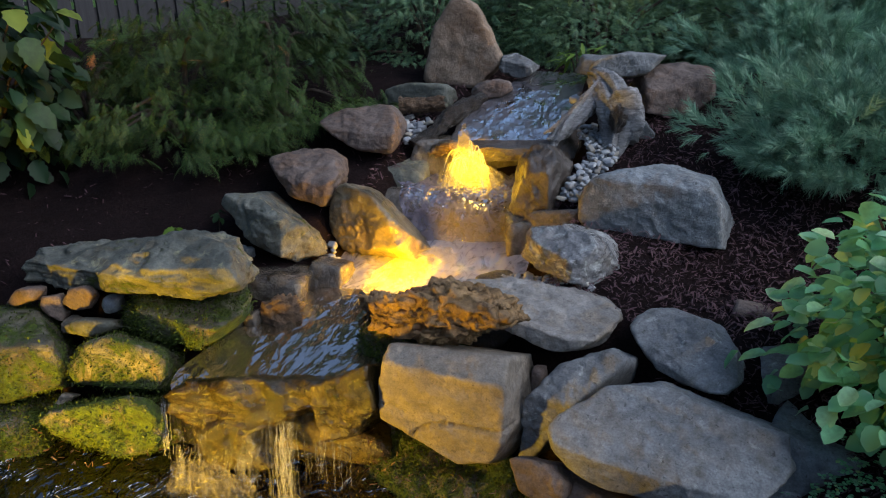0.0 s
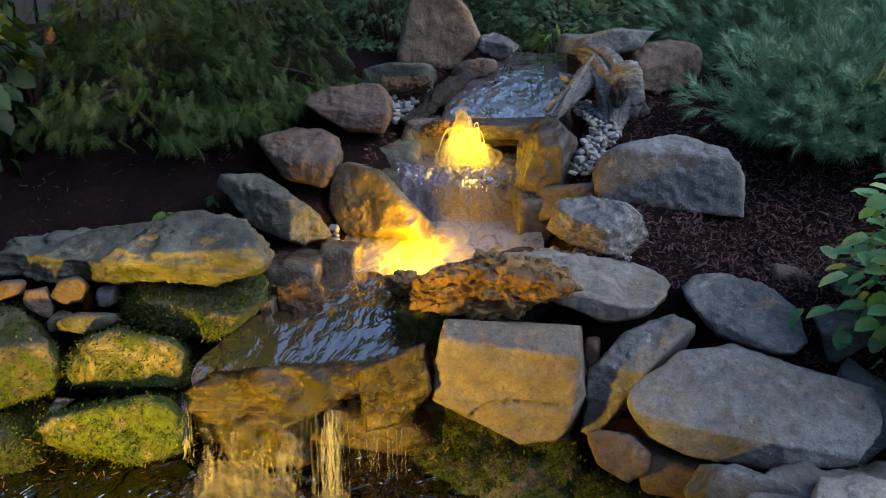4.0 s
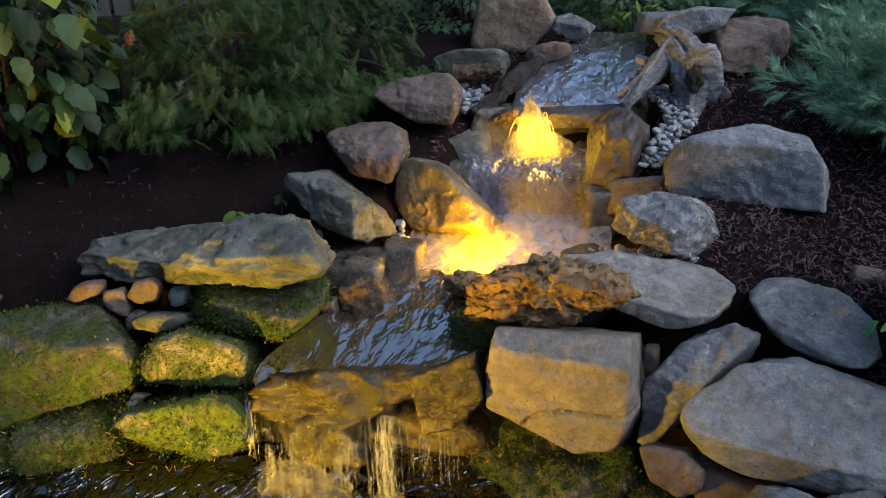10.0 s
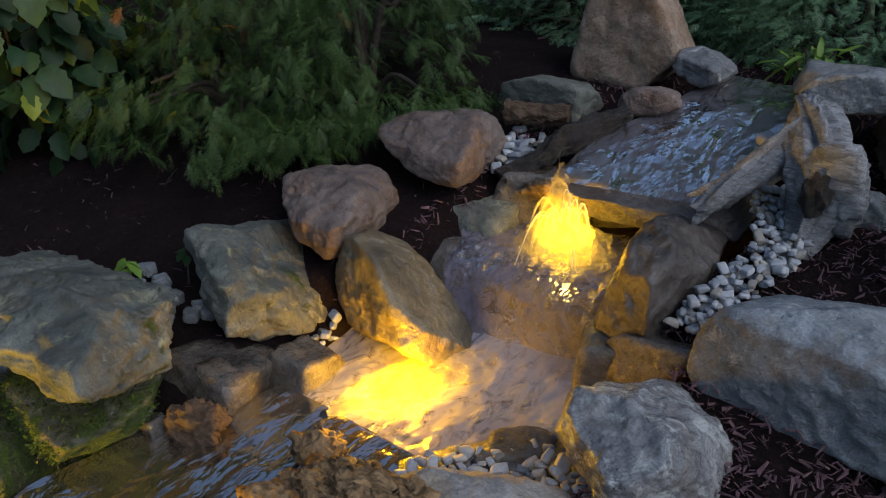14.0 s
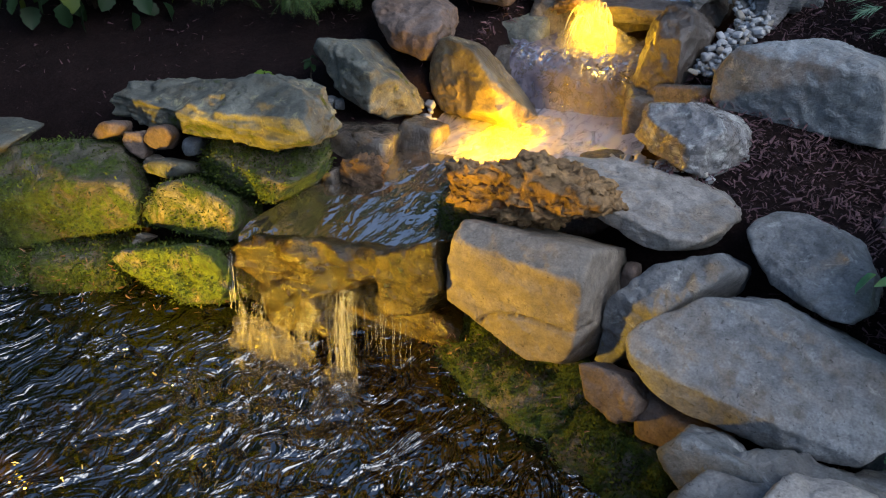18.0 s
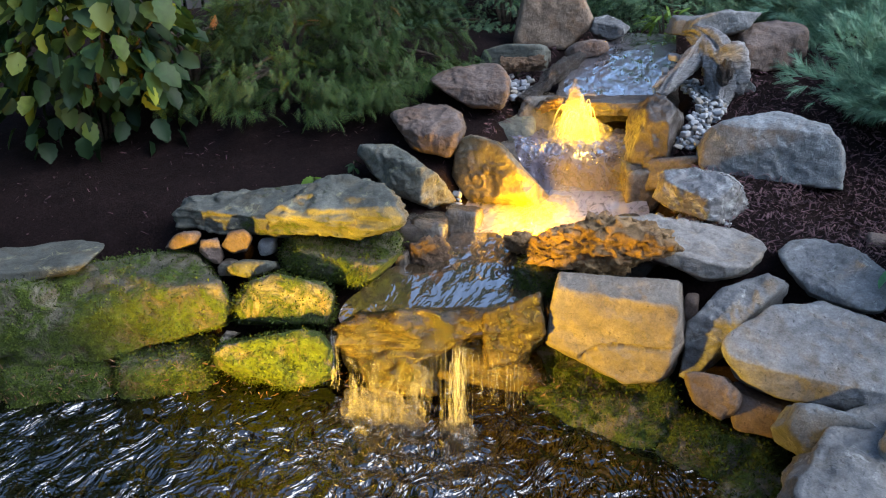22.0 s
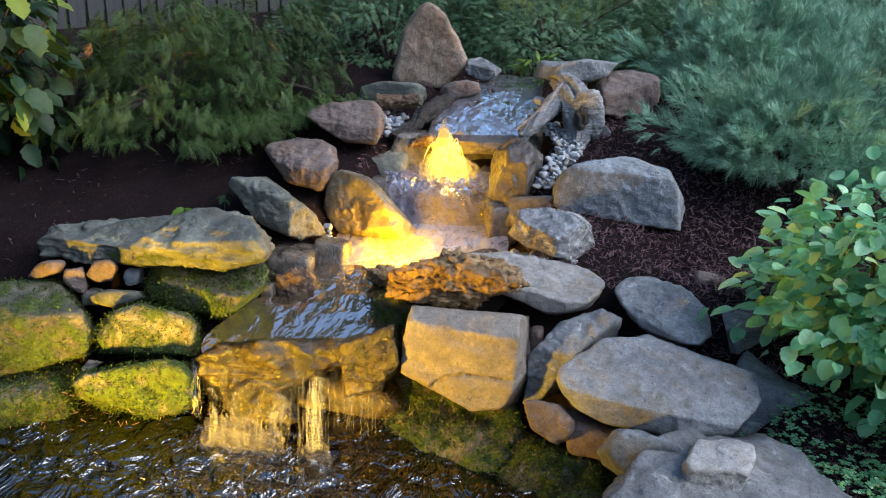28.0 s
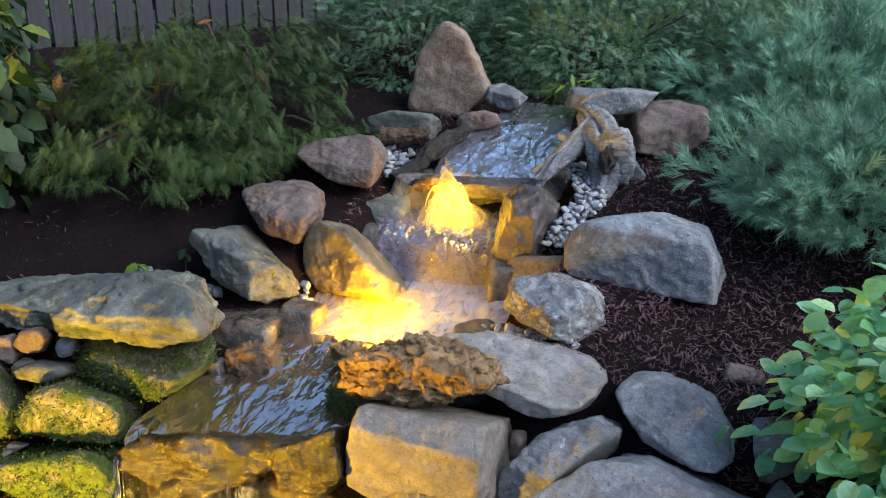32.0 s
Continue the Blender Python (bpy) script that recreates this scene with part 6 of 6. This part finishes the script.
bush("hedge_shrub", "deep green hedge shrub behind the standing stone", (-0.45, 2.65, 1.12), (0.66, 0.42, 0.60), 4600, SMALLFROND, HEDGE, 35, 0.15, -0.6, group=HEDGES)
bush("hedge_shrub", "deep green hedge shrub above the spring", (0.50, 2.70, 1.10), (0.70, 0.42, 0.56), 4800, SMALLFROND, HEDGE, 36, 0.15, -0.6, group=HEDGES)
bush("hedge_shrub", "spreading green hedge shrub beside the pines", (1.35, 2.75, 1.02), (0.62, 0.45, 0.42), 4000, SMALLFROND, HEDGE, 37, 0.1, -0.5, group=HEDGES)
bush("hedge_shrub", "tall green hedge shrub at the back of the garden", (-0.1, 3.6, 1.35), (1.0, 0.5, 0.75), 5000, SMALLFROND, HEDGE, 371, 0.1, -0.5, group=HEDGES, size=(0.9, 1.6))
bush("hedge_shrub", "broad green hedge shrub closing the back of the garden", (1.5, 3.8, 1.02), (1.1, 0.5, 0.36), 3600, SMALLFROND, HEDGE, 372, 0.1, -0.5, group=HEDGES, size=(0.9, 1.6))
bush("pine_shrub", "low blue-green pine with soft long needles", (1.62, 1.45, 0.74), (0.48, 0.44, 0.36), 2600, PINE, JUNIPER, 38, -0.15, -0.5, group=PINES)
bush("pine_shrub", "blue-green pine mounding above the mulch", (2.05, 1.85, 0.85), (0.60, 0.55, 0.42), 2300, PINE, JUNIPER, 39, -0.25, -0.4, group=PINES)
bush("pine_shrub", "blue-green pine against the hedge", (1.55, 2.20, 0.95), (0.55, 0.42, 0.36), 2000, PINE, JUNIPER, 40, -0.25, -0.4, group=PINES)
bush("pine_shrub", "outer blue-green pine of the mulch bank", (2.45, 2.75, 1.0), (0.75, 0.55, 0.48), 2000, PINE, JUNIPER, 41, -0.25, -0.4, group=PINES)


# ---- broad-leaved plants ----
def leaf_mesh(name, mat, long, wide, fold, curl, point=1.0, teeth=0.05):
    rows, verts, faces = 8, [], []
    for i in range(rows + 1):
        f = i / rows
        w = wide / 2 * math.sin(math.pi * f ** (0.85 * point)) ** 0.5 if 0 < f < 1 else 0.002
        w *= 1 + teeth * (-1) ** i
        z = -curl * f * f * long
        for s in (-1, -0.5, 0, 0.5, 1):
            verts.append((f * long, s * w, z + fold * abs(s) * w + 0.015 * long * math.sin(9 * f) * abs(s)))
    for i in range(rows):
        for k in range(4):
            a = i * 5 + k
            faces.append((a, a + 1, a + 6, a + 5))
    return mesh_of(name, verts, faces, mat)


def leafy(name, label, c, radii, count, mat, long, wide, seed, stems=7, low=-0.3, tilt=0.35, fill=0, fill_mat=None, teeth=0.05):
    """A shrub of separate leaves held on thin stems."""
    rng = np.random.RandomState(seed)
    top = new(name)
    top.location = (c[0], c[1], ground_z(c[0], c[1]) - 0.01)
    tagged(top, label, "shrub")
    base = np.array(top.location)
    kinds = [leaf_mesh("leaf", mat, long * k, wide * k, f, u, 0.8 if teeth > 0.1 else 1.0, teeth) for k, f, u in ((1.0, 0.25, 0.25), (0.85, 0.35, 0.12), (1.15, 0.2, 0.4), (0.65, 0.4, 0.2))]
    ends = []
    for k in range(stems):
        d = rng.normal(size=3)
        d[2] = abs(d[2]) + 0.35
        d /= np.linalg.norm(d)
        end = np.array(c) - base + d * np.array(radii) * rng.uniform(0.75, 1.0)
        p = curve_points([(0.03 * d[0], 0.03 * d[1], -0.03), end * np.array((0.4, 0.4, 0.55)), end], 14)
        v, f = tube(p, list(np.linspace(0.008, 0.003, 14)), 6, k, 0.1)
        ends.append((p, under(new("stem", mesh_of("stem", v, f, TWIG)), top)))
    n = 0
    while n < count:
        d = rng.normal(size=3)
        d /= np.linalg.norm(d)
        if d[2] < low:
            continue
        p = np.array(c) - base + d * np.array(radii) * rng.uniform(0.45, 1.0) * (1 + 0.25 * noise.noise(Vector(d) * 2.5 + Vector((seed, 0, 0))))
        if p[2] < 0.02:
            continue
        ahead = np.array((d[0], d[1], d[2] * 0.25 - tilt + rng.normal(0, 0.25))) + rng.normal(0, 0.3, 3)
        q = Vector(ahead).to_track_quat("X", "Z").to_matrix().to_4x4()
        near = min(ends, key=lambda e: float(np.linalg.norm(e[0] - p, axis=1).min()))[1]
        ob = under(new("leaf", kinds[rng.choice(4, p=[0.4, 0.3, 0.15, 0.15])]), near)
        ob.matrix_basis = Matrix.Translation(p) @ q @ pose(0, 0, 0, rng.normal(0, 22))
        n += 1
    if fill:
        verts, faces = [], []
        me = kinds[0]
        co = [v.co.copy() for v in me.vertices]
        fs = [tuple(f.vertices) for f in me.polygons]
        for k in range(fill):
            d = rng.normal(size=3)
            d /= np.linalg.norm(d)
            p = np.array(c) - base + d * np.array(radii) * rng.uniform(0.4, 0.92) * (1 + 0.25 * noise.noise(Vector(d) * 2.5 + Vector((seed, 0, 0))))
            if p[2] < 0.03:
                continue
            ahead = np.array((d[0], d[1], d[2] * 0.25 - tilt + rng.normal(0, 0.25))) + rng.normal(0, 0.35, 3)
            m = Matrix.Translation(p) @ Vector(ahead).to_track_quat("X", "Z").to_matrix().to_4x4() @ pose(0, 0, 0, rng.normal(0, 25)) @ Matrix.Scale(rng.uniform(0.7, 1.1), 4)
            off = len(verts)
            verts += [m @ v for v in co]
            faces += [tuple(i + off for i in f) for f in fs]
        tagged(under(new("inner_leaves", mesh_of("inner_leaves", verts, faces, fill_mat or mat)), top), kind="stuff")
    return top


leafy("leafy_shrub", "light green broad-leaved shrub leaning over the boulders", (1.66, 0.20, 0.66), (0.42, 0.38, 0.40), 360, BROAD, 0.058, 0.047, 51, tilt=0.12, fill=1000, fill_mat=BROADFILL)
leafy("leafy_shrub", "light green broad-leaved shrub crowding the path", (1.86, 0.02, 0.58), (0.36, 0.36, 0.38), 330, BROAD, 0.058, 0.047, 53, tilt=0.12, fill=800, fill_mat=BROADFILL)
leafy("hydrangea", "big-leaved hydrangea lit yellow-green from below", (-1.90, 0.86, 1.00), (0.50, 0.46, 0.70), 320, BROADDARK, 0.108, 0.078, 52, 14, tilt=0.75, fill=420, teeth=0.1, fill_mat=BROADDARKFILL)
def sprout(label, at_, tall, leaves, mat, long, seed):
    """A seedling: one thin stem with a few leaves near its top."""
    rng = np.random.RandomState(seed)
    top = new("sprout")
    top.location = at_
    tagged(top, label, "seedling")
    p = curve_points([(0, 0, 0), (0.01, 0.0, tall * 0.6), (0.02, -0.01, tall)], 8)
    v, f = tube(p, list(np.linspace(0.003, 0.0015, 8)), 6, seed, 0.1)
    under(new("stem", mesh_of("stem", v, f, TWIG)), top)
    me = leaf_mesh("leaf", mat, long, long * 0.7, 0.3, 0.3, 0.9, 0.1)
    for k in range(leaves):
        a = 2.4 * k + rng.uniform(0, 1)
        ob = under(new("leaf", me), top)
        ob.matrix_basis = Matrix.Translation(p[-1 - k % 3]) @ pose(0, 0, 0, rng.normal(0, 20), rng.uniform(0, 40), math.degrees(a))


sprout("yellow-green seedling growing behind the slab", (-0.72, 0.50, 0.52), 0.10, 5, FERN, 0.055, 60)
sprout("thin grey-green seedling behind the slab", (-0.60, 0.60, 0.54), 0.12, 5, BROADDARKFILL, 0.035, 61)
leafy("perennial", "bright yellow-green tuft of leaves behind the spring", (0.46, 2.12, 0.98), (0.11, 0.08, 0.07), 60, FERN, 0.07, 0.018, 70, 4)


def clover():
    """Low weeds: three rounded leaflets on each stalk."""
    rng = np.random.RandomState(8)
    quads = []
    for k in range(4200):
        x, y = rng.uniform(1.30, 2.0), rng.uniform(-0.55, 0.10)
        if rng.rand() > 0.45 + 0.9 * noise.noise(Vector((x * 7, y * 7, 1))):
            continue
        p = np.array((x, y, ground_z(x, y) + rng.uniform(0.012, 0.05)))
        turn = rng.uniform(0, 6.28)
        for j in range(3):
            a = turn + 2.09 * j + rng.uniform(-0.3, 0.3)
            u, w = np.array((math.cos(a), math.sin(a), rng.uniform(-0.3, 0.2))) * rng.uniform(0.008, 0.013), np.array((-math.sin(a), math.cos(a), 0)) * 0.006
            quads += [p, p + u * 0.6 - w, p + u * 1.1, p + u * 0.6 + w]
    tagged(new("clover", quads_mesh("clover", np.array(quads).reshape(-1, 3), BROADFILL, 4)), "low clover-like weeds growing in the mulch", "weeds", kind="stuff")


clover()


# ---- fence and lawn ----
def fence(label, where, along, first, last, posts, rails, edging=0.0):
    top = new("fence")
    top.location = where
    tagged(top, label, "fence", "picket fences round the garden")
    along = Vector(along)
    turn = math.degrees(math.atan2(along.y, along.x))

    def board(name, s, z0, z1, long, thick, off=0.0):
        bm = bmesh.new()
        bmesh.ops.create_cube(bm, size=1.0)
        bmesh.ops.scale(bm, vec=(long, thick, z1 - z0), verts=bm.verts)
        bmesh.ops.bevel(bm, geom=bm.edges, offset=0.004, segments=1)
        me = bpy.data.meshes.new(name)
        bm.to_mesh(me)
        bm.free()
        me.materials.append(FENCE)
        ob = under(new(name, me), top)
        side = Vector((-along.y, along.x, 0)) * off
        ob.matrix_basis = Matrix.Translation(along * s + side + Vector((0, 0, (z0 + z1) / 2 - 0.9))) @ pose(0, 0, 0, 0, 0, turn)
        return ob

    for k in range(first, last):
        board("picket", k * 0.15, 0.80, 2.7, 0.122, 0.02)
    mid, long = (first + last) * 0.075, (last - first) * 0.15
    for z in rails:
        board("rail", mid, z - 0.045, z + 0.045, long, 0.035, 0.03)
    # A thin white strip behind the pickets, showing as dashes in the gaps.
    if edging:
        strip = board("edging", mid, edging - 0.012, edging + 0.012, long, 0.03, 0.10)
        strip.data.materials[0] = WHITE
    for s in posts:
        board("post", s, 0.7, 2.75, 0.09, 0.09, 0.09)


WHITE = plain("plain_white", (0.75, 0.75, 0.72), 0.6, 0, 0.08)
fence("weathered dark wooden picket fence behind the yews", (-2.62, 3.5, 0.9), (0.372, 0.928, 0), -14, 22, (-2.1, 0.0, 2.1), (1.07, 2.3), 1.17)
fence("grey wooden picket fence at the far end of the mulch bank", (1.0, 7.0, 1.12), (1, 0, 0), -16, 36, (-2.4, 0.0, 2.4, 4.8), (1.0, 2.3))


def tree_screen():
    """A far ring of dark, unseen trees added to block the low sky."""
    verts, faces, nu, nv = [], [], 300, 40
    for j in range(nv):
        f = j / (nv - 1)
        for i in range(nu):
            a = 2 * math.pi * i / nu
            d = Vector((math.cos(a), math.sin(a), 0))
            # Taller on the left to shade that bank and darken the pond.
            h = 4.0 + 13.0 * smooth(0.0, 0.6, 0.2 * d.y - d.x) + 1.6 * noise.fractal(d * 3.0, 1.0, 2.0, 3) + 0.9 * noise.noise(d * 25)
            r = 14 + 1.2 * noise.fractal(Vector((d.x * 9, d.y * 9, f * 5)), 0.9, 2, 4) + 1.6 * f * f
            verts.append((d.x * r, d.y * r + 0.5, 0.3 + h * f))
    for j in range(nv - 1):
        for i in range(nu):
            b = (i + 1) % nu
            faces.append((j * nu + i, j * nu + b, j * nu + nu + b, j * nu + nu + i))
    tagged(new("backdrop", mesh_of("backdrop", verts, faces, SCREEN_GREEN, False)), "unseen ring of dark trees added to block the low sky", "trees", kind="structure")


tree_screen()


def lawn():
    verts = [(-3.75, 0.75, 0.955), (-2.05, 5.0, 0.955), (1.5, 13.5, 0.955), (-13.0, 9.0, 0.955), (-13.0, 0.5, 0.955)]
    tagged(new("lawn", mesh_of("lawn", verts, [(0, 1, 2, 3, 4)], LAWN)), "green mown lawn beyond the picket fence", "lawn", kind="structure")
    rng = np.random.RandomState(77)
    quads = []
    for k in range(9000):
        s_, o = rng.uniform(0, 4.4), abs(rng.normal(0, 1.1)) + 0.08
        x, y = -3.55 + 0.372 * s_ - 0.928 * o, 1.2 + 0.928 * s_ + 0.372 * o
        quads.append(blade((x, y, 0.95), (x + rng.normal(0, 0.02), y + rng.normal(0, 0.02), 0.95 + rng.uniform(0.03, 0.08)), 0.006, (0.3, 0.9, 0.1)))
    tagged(new("grass", quads_mesh("grass", np.array(quads).reshape(-1, 3), FERN, 3)), "short green grass blades behind the fence", "grass", kind="stuff")


lawn()
